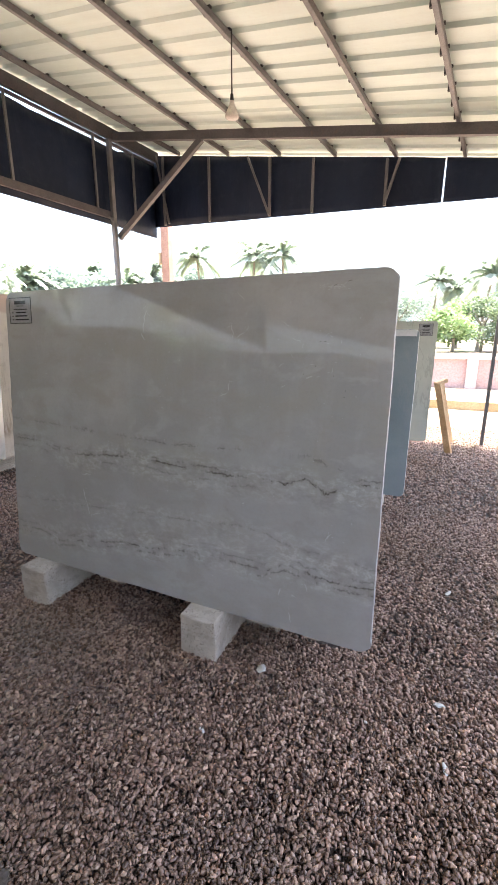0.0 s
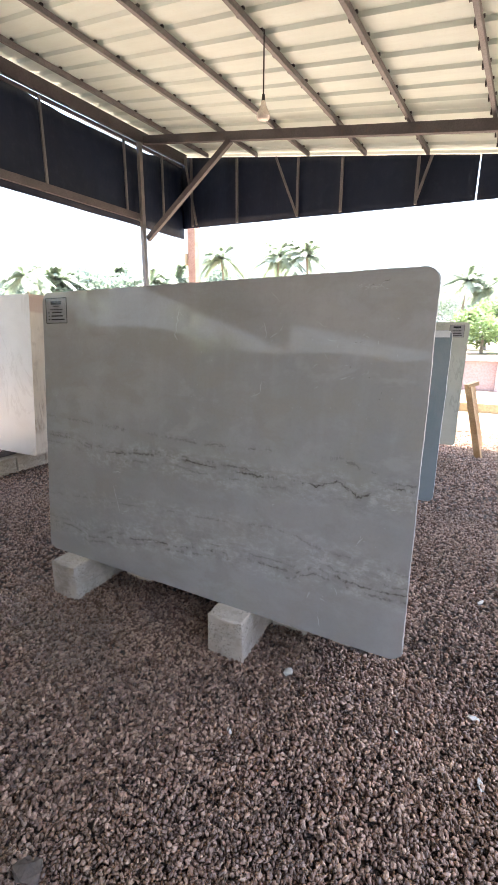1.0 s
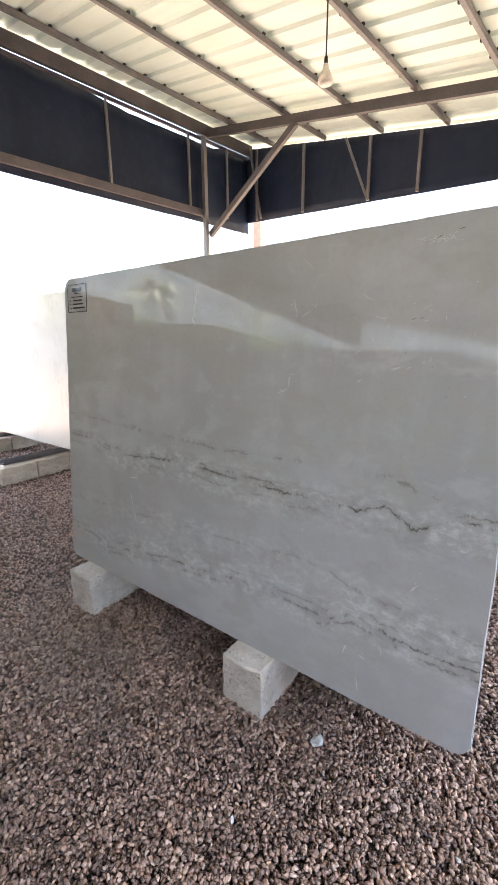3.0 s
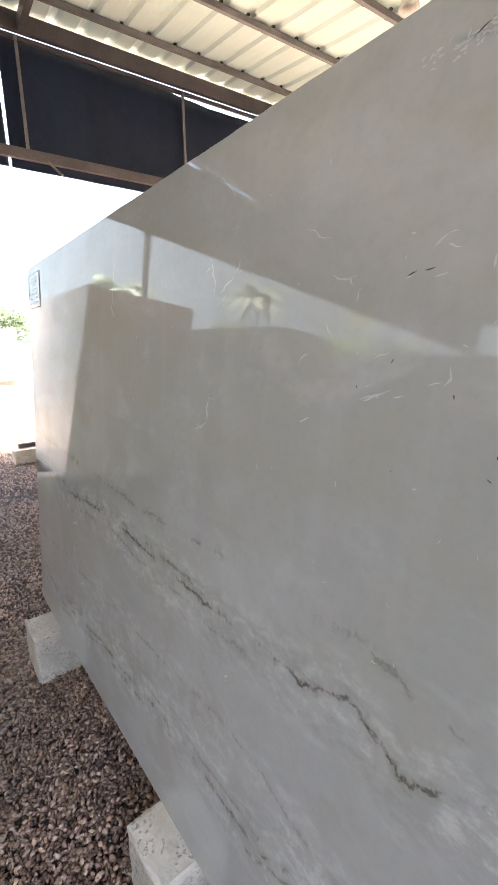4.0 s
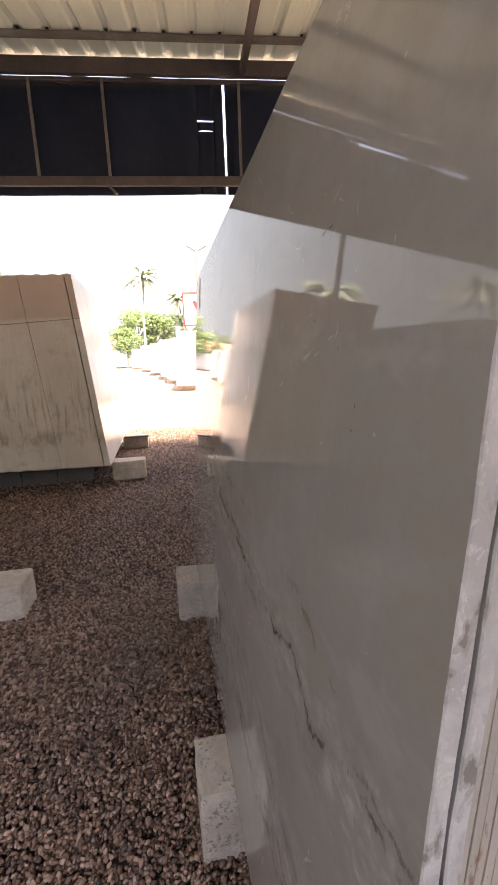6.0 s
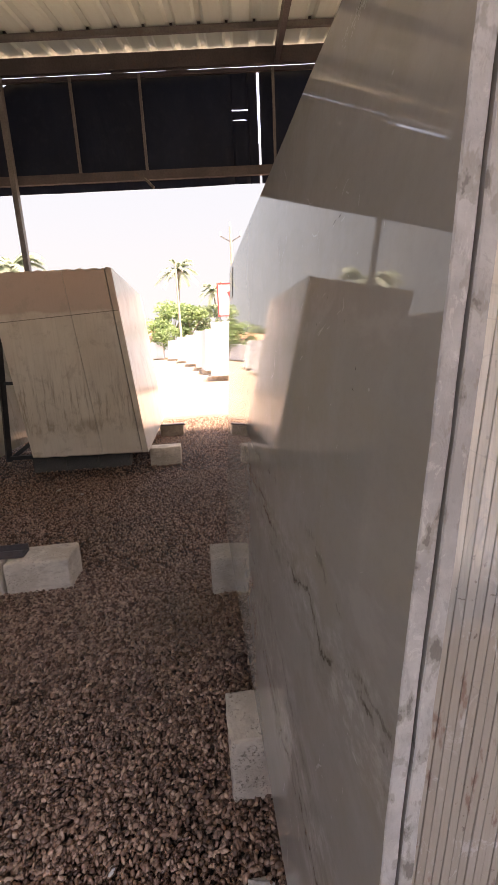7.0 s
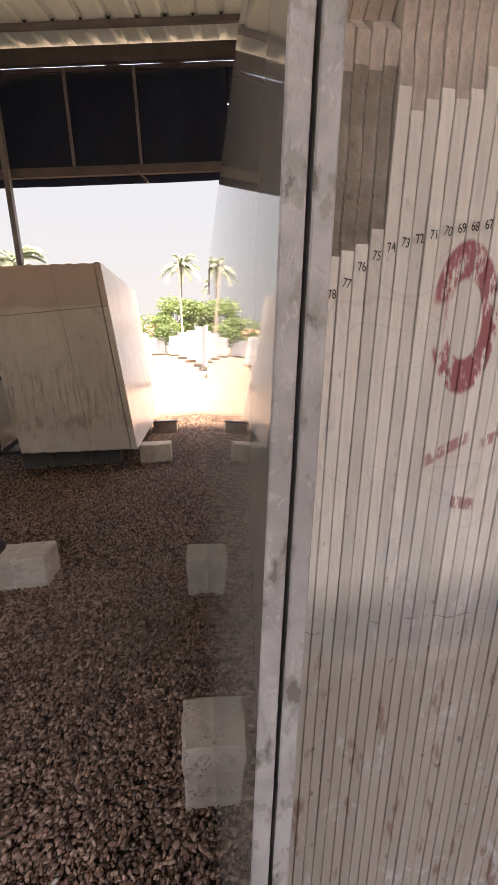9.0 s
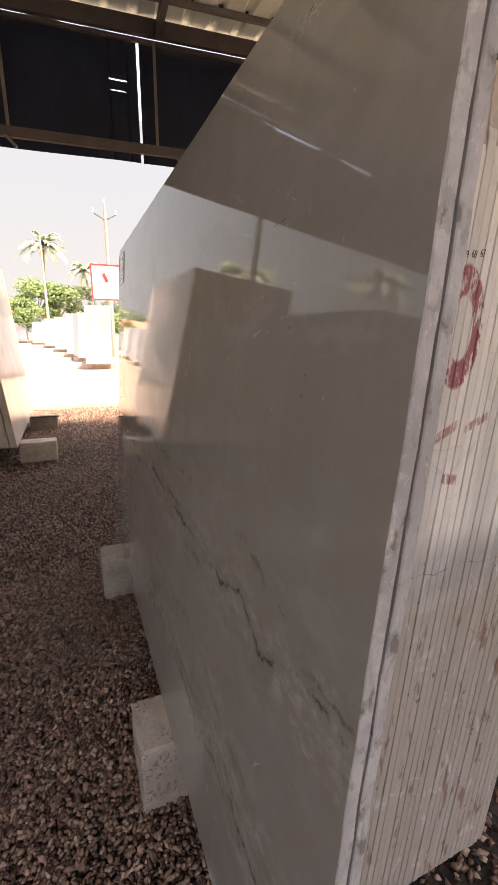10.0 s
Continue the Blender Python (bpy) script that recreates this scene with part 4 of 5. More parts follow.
prop = thing("timber_prop", "pale timber prop of two planks leaning beside the slab", "timber prop")
for a, b in (((-0.13, 6.92, 1.0), (0.12, 6.80, -0.02)), ((-0.09, 6.99, 1.02), (0.16, 7.55, -0.02))):
    one_bar("plank", a, b, 0.05, 0.09, M_WOOD, prop)
one_bar("cleat", (-0.16, 6.9, 1.01), (-0.02, 7.02, 1.06), 0.07, 0.05, M_WOOD, prop)
pole = thing("metal_pole", "thin dark steel pole standing at the shed edge", "pole")
one_bar("shaft", (0.60, 7.51, -0.05), (0.60, 7.51, 3.7), 0.05, 0.05, M_GREYSTEEL, pole)

# white stack with polished face
W2 = (-4.66, 3.24)
for k in range(26):
    slab("white_slab", -7.3, W2[1] + 0.0204 * k, 0.27, 2.62, 1.88, 0.02, [M_PALE if k < 1 else M_CREAM, M_ENDS], "polished white marble slab with soft grey veins" if k == 0 else "cream-white marble slab in a leaning bundle", "stone slab", "white slabs near the corner", lean=4.5, r=0.04, seed=20, bevel=0.0006, outline=rounded(2.62, 1.88, 0.04, random.Random(20 + k), 0.001, 0.3))
CHANNEL = "long concrete blocks carrying the white slabs"
for y in (2.44, 2.85, 3.26, 3.67):
    block(-5.32, y, 0.0, label=CHANNEL, group="blocks under white slabs", size=(1, 1, 0.82))
    block(-6.9, y, 0.0, label=CHANNEL, group="blocks under white slabs", size=(1, 1, 0.82))
for x in (-5.25, -6.83):
    ch = thing("steel_channel", "rusty steel channel laid on concrete blocks", "steel channel")
    one_bar("web", (x, 2.52, 0.222), (x, 4.0, 0.222), 0.09, 0.012, M_STEEL, ch)
    one_bar("flange", (x - 0.04, 2.52, 0.242), (x - 0.04, 4.0, 0.242), 0.008, 0.04, M_STEEL, ch)
    one_bar("flange", (x + 0.04, 2.52, 0.242), (x + 0.04, 4.0, 0.242), 0.008, 0.04, M_STEEL, ch)

# cream bundle seen end on: sawn slabs leaning away from the aisle
rng = random.Random(8)
for k in range(62):
    n_y = 1.05 - 0.0222 * k - (0.012 if k >= 3 else 0) - (0.006 if k >= 24 else 0)
    w = 2.6 + rng.uniform(-0.0015, 0.0015) + (0.03 if k < 3 else 0)
    out = rounded(w, 2.15 + 0.015 * noise.noise(Vector((k * 0.3, 1, 4))), 0.03, rng, 0.003, 0.25)
    ob = tagged(link("cream_slab", plate(out, 0.02205, 0.0003), [M_WHITE if k == 0 else M_CREAM, M_ENDS]), "polished white marble face slab of a leaning bundle" if k == 0 else "sawn cream marble slab, end on, in a leaning bundle", "stone slab", "cream slabs in the bundle")
    ob.matrix_basis = pose(-5.07 + 0.085 * (n_y - 1.07) - w, n_y - 0.0219, 0.25 + 0.009 * (1 + noise.noise(Vector((k * 0.21, 5, 2)))), 5.2, 0, 0)
band = thing("stone_seam", "dark saw seam across the bundle ends", "seam")
bm = bmesh.new()
bar(bm, (-5.083, 0.885, 1.945), (-5.196, -0.46, 1.865), 0.03, 0.009)
part("seam", bm, M_BROKEN, band)
for y in (-0.46, -0.05, 0.36, 1.03):
    low = block(-5.56 if y > 1 else -5.66, y, 0.0, label="grey concrete block under the cream slab bundle", group="blocks under cream slabs", size=(1, 1, 0.97))
    # the blocks below the bundle get their shade as a darker colour
    if y < 1:
        low.data = low.data.copy()
        low.data.materials[0] = M_SHADEBLOCK
        tagged(low, "concrete block under the cream slab bundle, coloured dark as shade")
    block(-7.42, y - (0.02 if y > 1 else 0), 0.0, label="grey concrete block under the cream slab bundle", group="blocks under cream slabs", size=(1, 1, 0.8))
st = thing("steel_strip", "flat steel strip on the block end", "steel strip")
one_bar("strip", (-7.18, 0.9, 0.215), (-7.18, 1.44, 0.215), 0.1, 0.02, M_STEEL, st)

rack = thing("slab_rack", "black welded steel rack beside the cream bundle", "rack")
for p0, p1, w in (((-5.5, -0.60, 2.1), (-5.4, -0.72, 0.2), 0.06), ((-5.48, -0.62, 2.08), (-5.48, -1.6, 2.08), 0.05), ((-5.45, -0.66, 1.17), (-5.45, -0.40, 1.17), 0.04), ((-5.4, -0.72, 0.24), (-5.4, 0.0, 0.24), 0.05), ((-5.42, -0.70, 0.22), (-5.42, -0.42, 0.42), 0.05), ((-7.4, -0.62, 2.1), (-7.4, -0.72, 0.2), 0.06)):
    one_bar("bar", p0, p1, w, w, M_DARKSTEEL, rack)
for k in range(3):
    s = slab("pale_slab", -7.6, -0.9 - 0.03 * k, 0.23, 2.1, 1.85, 0.02, [M_GREEN, M_CREAM], "pale polished slab standing in the steel rack", "stone slab", "slabs in the rack", lean=-4.0, r=0.03, seed=40)

# further stacks down the shed; aisle ones are added unseen to block bright ground
def shed_stack(x, y, w, h, d, lean, mat, seed):
    st_ = thing("slab_stack", "stack of raw grey stone slabs down the shed, out of view, blocking low light", "slab stack", "stacks down the shed", at=SHED @ pose(x, y, 0))
    n = 12
    for k in range(n):
        o = part("slab", plate(rounded(w + 0.01 * math.sin(k * 3), h, 0.04, random.Random(seed + k), 0.004, 0.3), d / n * 0.95, 0.001), mat, st_)
        o.matrix_basis = pose(0, k * d / n, 0.25, -lean, 0, 0)
    for dx in (0.35, w - 0.6):
        part("support_block", worn((dx, -0.15, -0.02), (dx + 0.22, d + 0.2, 0.25), 0.01, 1), M_BLOCK, st_)


for x, y, w, h, d, l, m, sd in ((-7.0, -3.6, 2.5, 2.1, 1.2, 4, M_CREAM, 1), (-7.0, -6.6, 2.5, 2.0, 1.2, 4, M_EDGE, 2), (-7.0, -9.8, 2.5, 2.1, 1.3, 4, M_CREAM, 3), (-3.6, -4.6, 2.6, 1.9, 0.9, 4, M_EDGE, 4), (-0.6, -5.2, 2.5, 1.9, 0.9, 4, M_EDGE, 5), (-3.6, -9.6, 2.6, 1.9, 0.9, 4, M_EDGE, 6), (-0.6, -10.0, 2.5, 1.9, 0.9, 4, M_EDGE, 7), (-7.0, -13.5, 2.5, 2.1, 1.3, 4, M_CREAM, 8)):
    shed_stack(x, y, w, h, d, l, m, sd)
# added, never in view: stops the bright far opening from mirroring in the slab
wall_s = thing("wall_south", "plain grey wall added out of view to block the bright far end", "wall", kind="structure", at=SHED)
bm = bmesh.new()
box(bm, (-7.0, -20.2, -0.1), (2.0, -20.0, 3.5))
part("panel", bm, M_BLOCK, wall_s)

# spare blocks with a steel channel in the open aisle
for y in (0.42, 0.005, -0.41):
    block(-2.78, y, -0.03, label="grey concrete block in a row on gravel", group="row of spare blocks", size=(1.16, 1, 1))
ch = thing("steel_channel", "short rusty steel channel lying on the spare blocks", "steel channel")
for dx, w, h, dz in ((0, 0.1, 0.01, 0.228), (-0.047, 0.008, 0.05, 0.248), (0.047, 0.008, 0.05, 0.248)):
    one_bar("web" if dx == 0 else "flange", (-2.66 + dx, 0.52, dz), (-2.66 + dx, -0.4, dz), w, h, M_STEEL, ch)


def chip(x, y, s, seed, mat=None, label="white marble chip lying on the gravel"):
    rng = random.Random(seed)
    bm = bmesh.new()
    bmesh.ops.create_icosphere(bm, subdivisions=1, radius=1)
    for v in bm.verts:
        v.co = Vector((v.co.x * s * rng.uniform(0.7, 1.2), v.co.y * s * 0.6 * rng.uniform(0.6, 1.2), v.co.z * s * 0.28))
    ob = tagged(link("stone_chip", bm, mat or M_CHIPWHITE), label, "stone chip", "chips on the gravel")
    ob.matrix_basis = pose(x, y, 0.02, rng.uniform(-20, 20), rng.uniform(-20, 20), rng.uniform(0, 180))


for x, y, s, sd in ((0.0, 1.93, 0.032, 1), (-0.84, 1.80, 0.05, 2), (-0.94, 1.37, 0.018, 3), (0.02, 1.62, 0.028, 4), (-0.30, 1.70, 0.012, 6), (0.05, 2.9, 0.03, 7), (-4.4, 0.4, 0.03, 8), (-4.6, 0.1, 0.035, 9)):
    chip(x, y, s, sd)
chip(-0.68, 1.26, 0.02, 13, M_LATERITE, "small reddish stone chip lying on the gravel")
chip(-1.27, 0.655, 0.075, 11, M_BROWN, "flat brown stone fragment lying on the gravel")

# hanging bulb
lamp = thing("hanging_bulb", "pale bulb hanging on a black cable from a purlin", "light bulb")
LX, LY, LZ = SHED @ Vector((-2.86, 4.29, 3.90))
bm = bmesh.new()
prof = [(0.0, -0.078), (0.06, -0.076), (0.082, -0.066), (0.088, -0.048), (0.078, -0.018), (0.054, 0.024), (0.034, 0.062), (0.027, 0.10)]
seg = 20
ringv = [[bm.verts.new((r * math.cos(6.2832 * k / seg), r * math.sin(6.2832 * k / seg), z)) for k in range(seg)] for r, z in prof[1:]]
tip = bm.verts.new((0, 0, prof[0][1]))
for k in range(seg):
    bm.faces.new((tip, ringv[0][(k + 1) % seg], ringv[0][k]))
    for a, b in zip(ringv, ringv[1:]):
        bm.faces.new((a[k], a[(k + 1) % seg], b[(k + 1) % seg], b[k]))
bulb = part("bulb", bm, M_GLASS, lamp, smooth=True)
bm = bmesh.new()
bmesh.ops.create_cone(bm, cap_ends=True, segments=16, radius1=0.026, radius2=0.018, depth=0.07, matrix=Matrix.Translation((0, 0, 0.13)))
part("socket", bm, M_CORD, lamp)
bm = bmesh.new()
bmesh.ops.create_cone(bm, cap_ends=True, segments=8, radius1=0.009, radius2=0.009, depth=0.62, matrix=Matrix.Translation((0, 0, 0.46)))
part("cable", bm, M_CORD, lamp)
lamp.matrix_basis = Matrix.Translation((LX, LY, LZ + 0.02)) @ Matrix.Diagonal((0.82, 0.82, 0.9, 1))


# ---- yard outside ----
def yard_bundle(x, y, w, h, d, lean, seed):
    b = thing("marble_bundle", "bundle of pale marble slabs standing in the sunny yard", "slab bundle", "bundles in the yard", at=pose(x, y, 0, 0, 0, random.Random(seed).uniform(-5, 5)))
    n = 4
    for k in range(n):
        bm = plate(rounded(w, h, 0.03, random.Random(seed), 0.01, 0.4), d / n * 0.985, 0)
        o = part("slab", bm, M_YARD, b)
        o.matrix_basis = pose(0, k * d / n, 0.22, -lean, 0, 0)
    for dx in (0.25, w - 0.5):
        bm = worn((dx, -0.2, -0.02), (dx + 0.22, d + 0.2, 0.22), 0.01, 1)
        part("support_block", bm, M_BLOCK, b)


for x, y, w, h, d, l, s in ((-20.6, 2.45, 2.2, 2.3, 1.0, 3, 1), (-25.6, 2.0, 2.4, 2.2, 0.9, 3, 2), (-29.5, 1.75, 2.0, 2.3, 1.2, 2, 3), (-37, 1.0, 2.4, 2.3, 1.2, 3, 4), (-46, -0.2, 2.5, 2.4, 1.6, 3, 5), (-58, -2.0, 3, 2.3, 2.4, 3, 6),
                           (-36, -2.9, 2.4, 2.2, 0.9, -4, 7), (-43, -4.0, 2.4, 2.2, 1.0, -4, 8), (-52, -5.2, 2.4, 2.2, 1.2, -4, 9), (-29, -2.6, 2.4, 2.1, 0.8, -5, 10), (-66, -6.5, 3, 2.3, 3.5, 2, 11), (-62, 0.5, 3, 2.3, 2.2, 2, 12),
                           (-24, 4.6, 2.4, 2.2, 0.9, 3, 13), (-20, 6.0, 2.4, 2.2, 0.9, 3, 14), (-30, 5.0, 2.4, 2.2, 0.9, 3, 15)):
    yard_bundle(x, y, w, h, d, l, s)

board = thing("sign_board", "white sign board with red border on two legs", "sign board")
BX, BY = -24.0, 3.1
bm = bmesh.new()
box(bm, (BX, BY, 3.1), (BX + 0.06, BY + 1.5, 4.85))
panel = part("panel", bm, M_PLASTER, board)
for a, b in (((BY, 3.1), (BY + 1.5, 3.17)), ((BY, 4.78), (BY + 1.5, 4.85)), ((BY, 3.17), (BY + 0.07, 4.78)), ((BY + 1.43, 3.17), (BY + 1.5, 4.78))):
    bm = bmesh.new()
    box(bm, (BX + 0.06, a[0], a[1]), (BX + 0.08, b[0], b[1]))
    part("border", bm, M_RED, panel)
one_bar("painted_stroke", (BX + 0.07, BY + 0.62, 4.4), (BX + 0.07, BY + 0.8, 4.0), 0.03, 0.16, M_RED, panel)
for y in (BY + 0.1, BY + 1.4):
    one_bar("leg", (BX + 0.03, y, -0.1), (BX + 0.03, y, 3.1), 0.07, 0.07, M_GREYSTEEL, board)


def utility_pole(x, y, h, seed):
    p = thing("utility_pole", "grey utility pole with cross arms and insulators", "utility pole", "poles in the yard")
    bm = bmesh.new()
    bmesh.ops.create_cone(bm, cap_ends=True, segments=10, radius1=0.13, radius2=0.08, depth=h, matrix=Matrix.Translation((x, y, h / 2 - 0.05)))
    part("shaft", bm, M_BLOCK, p)
    for s in (-1, 1):
        arm = one_bar("arm", (x, y, h - 0.9), (x, y + s * 0.62, h - 0.55), 0.06, 0.06, M_GREYSTEEL, p)
        one_bar("insulator", (x, y + s * 0.62, h - 0.55), (x, y + s * 0.62, h - 0.3), 0.09, 0.09, M_PLASTER, arm)
    one_bar("insulator", (x, y, h), (x, y, h + 0.25), 0.09, 0.09, M_PLASTER, p)


utility_pole(-27.5, 4.35, 8.6, 1)
utility_pole(-44.0, 0.35, 9.4, 2)


def palm(x, y, h, seed, spread=3.2, label="tall coconut palm with drooping fronds"):
    rng = random.Random(seed)
    p = thing("coconut_palm", label, "palm tree", "palms round the yard", at=pose(x, y, 0, 0, 0, rng.uniform(0, 360)))
    bm = bmesh.new()
    n, seg, prev = 9, 8, None
    lean = rng.uniform(0.2, 1.0)
    for i in range(n + 1):
        f = i / n
        r = 0.22 - 0.10 * f + (0.10 if i == 0 else 0)
        cx = lean * f * f
        ring = [bm.verts.new((cx + r * math.cos(6.2832 * k / seg), r * math.sin(6.2832 * k / seg), h * f - 0.1)) for k in range(seg)]
        if prev:
            for k in range(seg):
                bm.faces.new((prev[k], prev[(k + 1) % seg], ring[(k + 1) % seg], ring[k]))
        prev = ring
    part("trunk", bm, M_TRUNK, p, smooth=True)
    bm = bmesh.new()
    for j in range(28):
        a = j * 2.39996 + rng.uniform(-0.2, 0.2)
        up = rng.uniform(-0.25, 1.15)
        L = spread * rng.uniform(0.85, 1.15)
        pts = []
        for i in range(11):
            f = i / 10
            out = L * (f * math.cos(up) * (1 - 0.12 * f))
            z = L * (f * math.sin(up)) - L * 0.52 * f * f
            pts.append(Vector((lean + out * math.cos(a), out * math.sin(a), h + z)))
        side = Vector((-math.sin(a), math.cos(a), 0))
        for i in range(10):
            for q in range(3):
                f = (i + q * 0.33 + 0.2) / 10
                c = pts[i].lerp(pts[i + 1], q * 0.33 + 0.1)
                d = (pts[i + 1] - pts[i]).normalized()
                ln = L * 0.22 * (1 - abs(f - 0.45) ** 1.5) * rng.uniform(0.8, 1.1)
                for s in (-1, 1):
                    e = c + side * s * ln * 0.75 + d * ln * 0.45 + Vector((0, 0, -ln * rng.uniform(0.25, 0.6)))
                    w = d * 0.085 * (L / 3)
                    bm.faces.new((bm.verts.new(c - w), bm.verts.new(c + w), bm.verts.new(e)))
        for i in range(10):
            w = Vector((0, 0, 0.03))
            bm.faces.new((bm.verts.new(pts[i] - w), bm.verts.new(pts[i + 1] - w * 0.6), bm.verts.new(pts[i + 1] + w * 0.6), bm.verts.new(pts[i] + w)))
    part("crown", bm, M_PALM, p)
    return p


def crown_mesh(rx, rz, count, leaf, seed, lumps=14):
    """Leaves in uneven clumps round a hollow heart."""
    rng = random.Random(seed)
    bm = bmesh.new()
    cl = []
    for _ in range(lumps):
        a, e = rng.uniform(0, 6.283), rng.uniform(-0.5, 1.4)
        cl.append((Vector((rx * 0.7 * math.cos(a) * math.cos(e), rx * 0.7 * math.sin(a) * math.cos(e), rz * 0.75 * math.sin(e))), rng.uniform(0.28, 0.5) * rx))
    for i in range(count):
        c, r = cl[i % lumps]
        d = Vector((rng.gauss(0, 1), rng.gauss(0, 1), rng.gauss(0, 1))).normalized() * r * rng.uniform(0.55, 1.05)
        o = c + Vector((d.x, d.y, d.z * 0.75))
        u = Vector((rng.uniform(-1, 1), rng.uniform(-1, 1), rng.uniform(-0.6, 0.6))).normalized() * leaf * rng.uniform(0.7, 1.4)
        v = u.cross(Vector((rng.uniform(-1, 1), rng.uniform(-1, 1), rng.uniform(-1, 1)))).normalized() * leaf * 0.45
        bm.faces.new((bm.verts.new(o - u), bm.verts.new(o - v), bm.verts.new(o + u), bm.verts.new(o + v)))
    return bm


def tree(x, y, h, rx, seed, mat, count=2600, leaf=0.22, label="broad leafy green tree", group="trees round the yard"):
    rng = random.Random(seed)
    t = thing("leafy_tree", label, "tree", group, at=pose(x, y, 0, 0, 0, rng.uniform(0, 360)))
    bm = bmesh.new()
    rz = h * 0.5
    ends = [((0, 0, -0.1), (0.1, 0, h * 0.45), 0.22)]
    for k in range(5):
        a = k * 1.256 + rng.uniform(-0.3, 0.3)
        ends.append(((0.1, 0, h * 0.42), (rx * 0.55 * math.cos(a), rx * 0.55 * math.sin(a), h * rng.uniform(0.6, 0.8)), 0.10))
    for p0, p1, r in ends:
        d = Vector(p1) - Vector(p0)
        m = Matrix.Translation((Vector(p0) + Vector(p1)) / 2) @ d.to_track_quat("Z", "Y").to_matrix().to_4x4()
        bmesh.ops.create_cone(bm, cap_ends=True, segments=7, radius1=r, radius2=r * 0.55, depth=d.length, matrix=m)
    part("trunk", bm, M_TRUNK, t)
    c = part("crown", crown_mesh(rx, rz, count, leaf, seed), mat, t)
    c.matrix_basis = Matrix.Translation((0, 0, h * 0.47))
    return t


def at_bearing(deg, dist, eye=(-0.15, 0.13)):
    a = radians(deg)
    return eye[0] - dist * math.sin(a), eye[1] + dist * math.cos(a)


# palms to the north, seen over the slab, and to the west
for b, d, h in ((30.2, 62, 12.4), (23.7, 66, 13.2), (19.4, 64, 13.0), (50.5, 70, 9.8), (53.5, 66, 9.5), (43.7, 90, 13.2), (36.6, 75, 11.2), (39.5, 72, 9.8), (1.2, 76, 10.4), (-4.1, 66, 9.6), (-1.8, 80, 9.4), (9.0, 90, 12.0), (-8, 70, 10), (14, 95, 12)):
    x, y = at_bearing(b, d)
    palm(x, y, h, int(b * 10) + 500, 4.8 * d / 65)
palm(-80, -0.9, 15.2, 71, 4.6)
palm(-33.5, -11.0, 7.6, 72, 3.4)
palm(-37.5, -14.5, 8.2, 73, 3.4)
palm(-86, 6.5, 12.2, 74, 4.0)
palm(-31, -24, 9.5, 76, 3.6)
palm(-28, -36, 10.5, 77, 3.6)
palm(-70, -22, 12, 75, 4.0)
# the farthest of these use the leaf colour with haze mixed in
for b, d, h, r, m in ((5.0, 84, 11.5, 6.5, M_HAZED), (2.0, 88, 11.0, 6.5, M_HAZED), (-1.5, 58, 6.0, 3.6, M_LEAF2), (-4.5, 60, 6.6, 4.2, M_LEAF), (-7.5, 58, 6.4, 4.0, M_LEAF), (8.5, 90, 11.5, 7, M_HAZED), (-1.0, 92, 11.0, 6.5, M_HAZED), (-4.5, 90, 10.5, 6.5, M_HAZED), (-8.5, 92, 11, 6.5, M_HAZED)):
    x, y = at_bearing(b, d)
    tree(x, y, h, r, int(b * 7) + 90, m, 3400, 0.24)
base_tree = None
rng = random.Random(33)
for k in range(26):
    b = 11 + k * 1.9 + rng.uniform(-0.5, 0.5)
    x, y = at_bearing(b, rng.uniform(72, 92))
    if base_tree is None:
        base_tree = tree(x, y, 13.2, 6.8, 12, M_HAZED, 3600, 0.42, "distant tree in the tree line, haze put into its leaf colour", "distant tree line")
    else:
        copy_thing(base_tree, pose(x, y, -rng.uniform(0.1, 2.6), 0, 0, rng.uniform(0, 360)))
for k, (x, y, h, r, m) in enumerate(((-66, -4.2, 6.2, 3.4, M_LEAF2), (-70, -1.6, 9.6, 3.6, M_LEAF2), (-68, 1.4, 8.6, 3.0, M_LEAF2), (-76, 4.6, 9.6, 3.8, M_LEAF), (-84, 9, 8, 5, M_LEAF), (-80, -9, 6.0, 5, M_LEAF), (-84, -16, 6.5, 5, M_LEAF), (-64, 7.0, 4.0, 3.0, M_LEAF2), (-78, 15, 8, 5, M_LEAF), (-72, 24, 8, 5, M_LEAF), (-60, 33, 8, 5, M_LEAF), (-30, -20, 6.5, 4, M_LEAF), (-36, -27, 7.5, 4.5, M_LEAF), (-27, -30, 7, 4.5, M_LEAF2), (-40, -38, 8, 5, M_LEAF), (-30, -46, 9, 5, M_LEAF))):
    tree(x, y, h, r, 200 + k, m, 2400, 0.28)


def house(x, y, w, d, h, turn, label):
    hs = thing("house", label, "house", "far houses", at=pose(x, y, 0, 0, 0, turn))
    bm = bmesh.new()
    box(bm, (-w / 2, -d / 2, -0.1), (w / 2, d / 2, h))
    part("wall", bm, M_PLASTER, hs)
    bm = bmesh.new()
    e = 0.5
    v = [bm.verts.new(p) for p in ((-w / 2 - e, -d / 2 - e, h), (w / 2 + e, -d / 2 - e, h), (w / 2 + e, d / 2 + e, h), (-w / 2 - e, d / 2 + e, h), (-w / 2, 0, h + 1.6), (w / 2, 0, h + 1.6))]
    for q in ((0, 1, 5, 4), (2, 3, 4, 5), (0, 4, 3), (1, 2, 5), (0, 3, 2, 1)):
        bm.faces.new([v[i] for i in q])
    part("roof", bm, M_TILE, hs)
    for k in range(3):
        u = -w / 2 + w * (k + 0.5) / 3
        bm = bmesh.new()
        box(bm, (u - 0.6, -d / 2 - 0.03, 1.0), (u + 0.6, -d / 2 + 0.02, 2.3))
        part("window", bm, M_DARKSTEEL, hs)


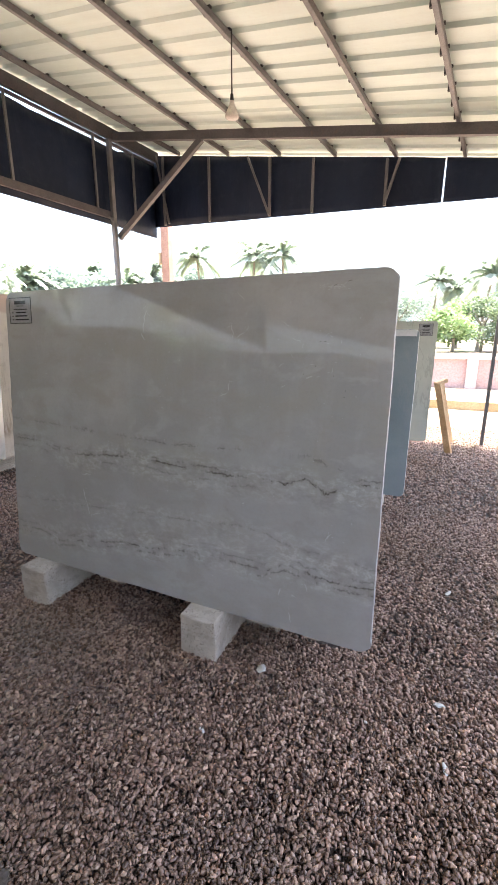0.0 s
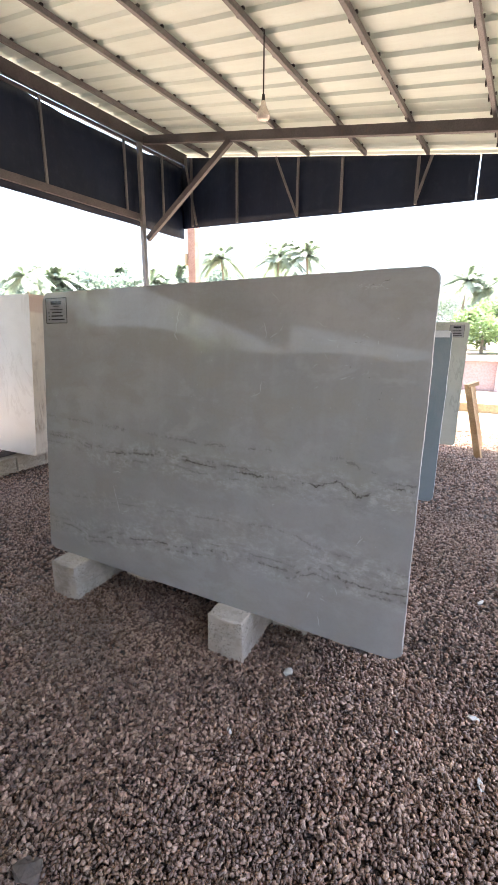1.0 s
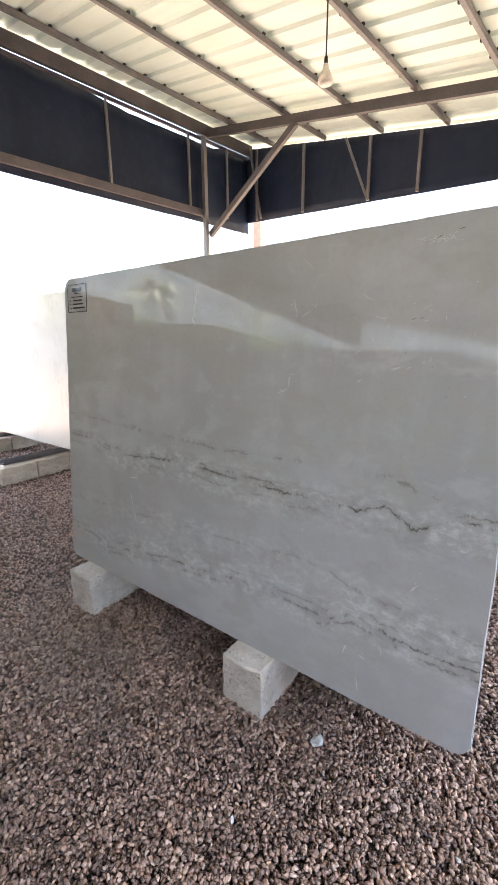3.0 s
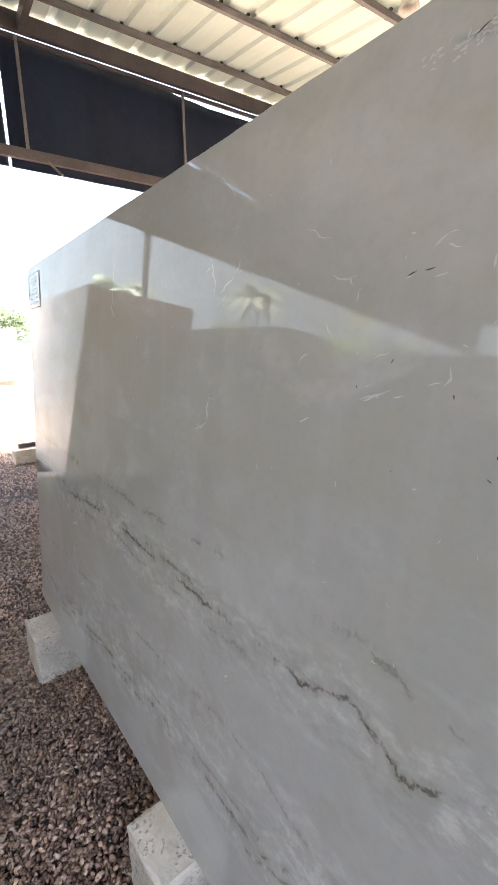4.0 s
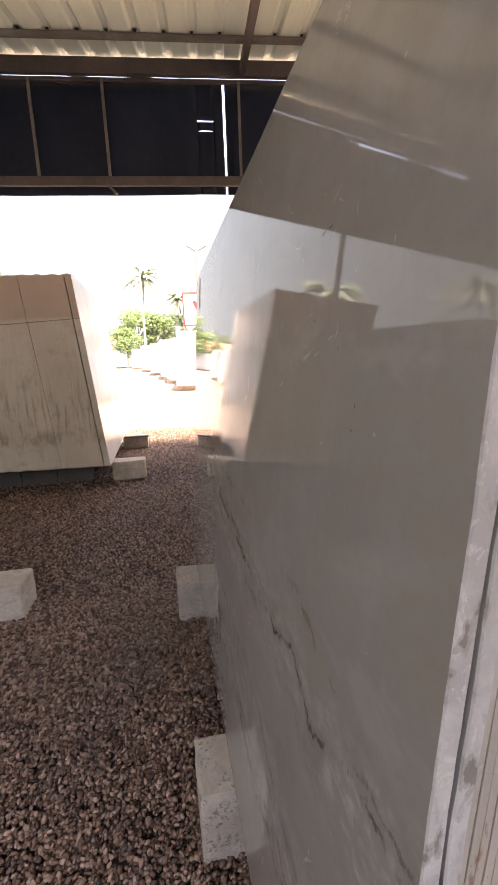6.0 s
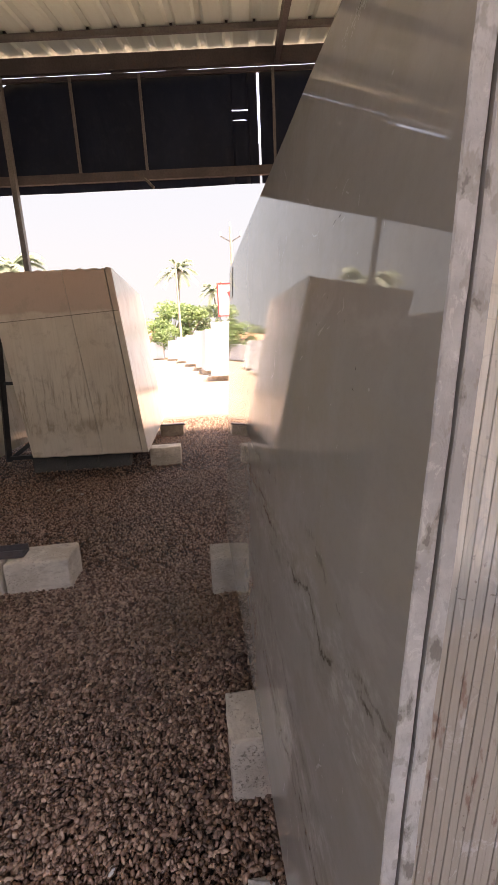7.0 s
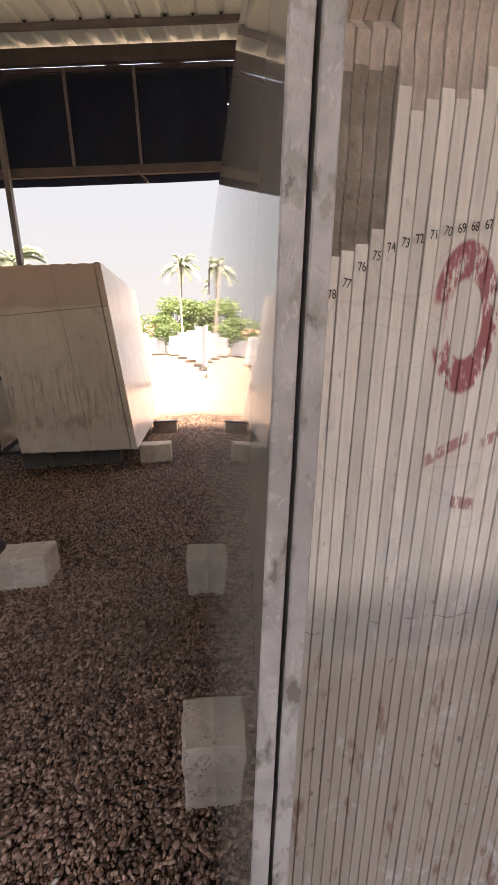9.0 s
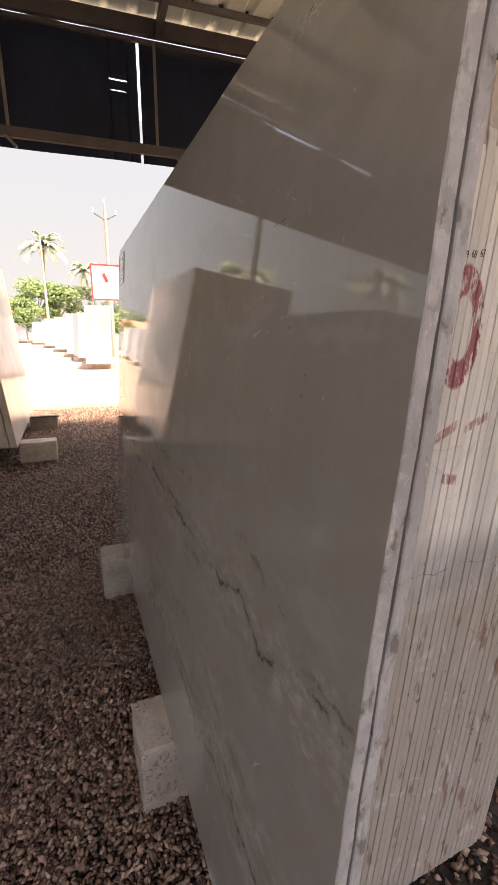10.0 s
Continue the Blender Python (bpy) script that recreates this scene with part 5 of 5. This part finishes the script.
house(-74, -8.5, 9, 7, 3.2, 90, "low white house with red tiled roof beyond the yard")

# laterite kerb, boundary wall with piers, outdoor pillar
kerb = thing("kerb", "low yellowish stone kerb along the yard edge", "kerb", kind="structure")
for k in range(24):
    bm = worn((-9 + k * 1.0, 11.2, -0.05), (-8.02 + k * 1.0, 11.42, 0.22), 0.015, 1)
    part("kerbstone", bm, M_KERB, kerb)
wall = thing("boundary_wall", "faded pink boundary wall with pale piers", "boundary wall", kind="structure")
bm = bmesh.new()
box(bm, (-30, 16.2, -0.1), (30, 16.45, 0.98))
part("wall_panel", bm, M_PINK, wall)
bm = bmesh.new()
box(bm, (-30, 16.12, 0.98), (30, 16.53, 1.06))
part("coping", bm, M_PLASTER, wall)
for k in range(14):
    x = -29.0 + k * 4.25
    bm = worn((x, 16.05, -0.1), (x + 0.34, 16.58, 1.16), 0.02, 1)
    part("pier", bm, M_PIER, wall)
px, py = at_bearing(34.5, 12.4)
pillar = thing("pillar", "brown laterite pillar with a yellow tag outside the shed", "pillar")
bm = worn((px - 0.12, py - 0.12, -0.1), (px + 0.12, py + 0.12, 5.2), 0.015, 1)
part("shaft", bm, M_LATERITE, pillar)
bm = worn((px - 0.19, py - 0.16, 3.6), (px - 0.12, py + 0.06, 3.9), 0.01, 1)
part("tag", bm, M_KERB, pillar)

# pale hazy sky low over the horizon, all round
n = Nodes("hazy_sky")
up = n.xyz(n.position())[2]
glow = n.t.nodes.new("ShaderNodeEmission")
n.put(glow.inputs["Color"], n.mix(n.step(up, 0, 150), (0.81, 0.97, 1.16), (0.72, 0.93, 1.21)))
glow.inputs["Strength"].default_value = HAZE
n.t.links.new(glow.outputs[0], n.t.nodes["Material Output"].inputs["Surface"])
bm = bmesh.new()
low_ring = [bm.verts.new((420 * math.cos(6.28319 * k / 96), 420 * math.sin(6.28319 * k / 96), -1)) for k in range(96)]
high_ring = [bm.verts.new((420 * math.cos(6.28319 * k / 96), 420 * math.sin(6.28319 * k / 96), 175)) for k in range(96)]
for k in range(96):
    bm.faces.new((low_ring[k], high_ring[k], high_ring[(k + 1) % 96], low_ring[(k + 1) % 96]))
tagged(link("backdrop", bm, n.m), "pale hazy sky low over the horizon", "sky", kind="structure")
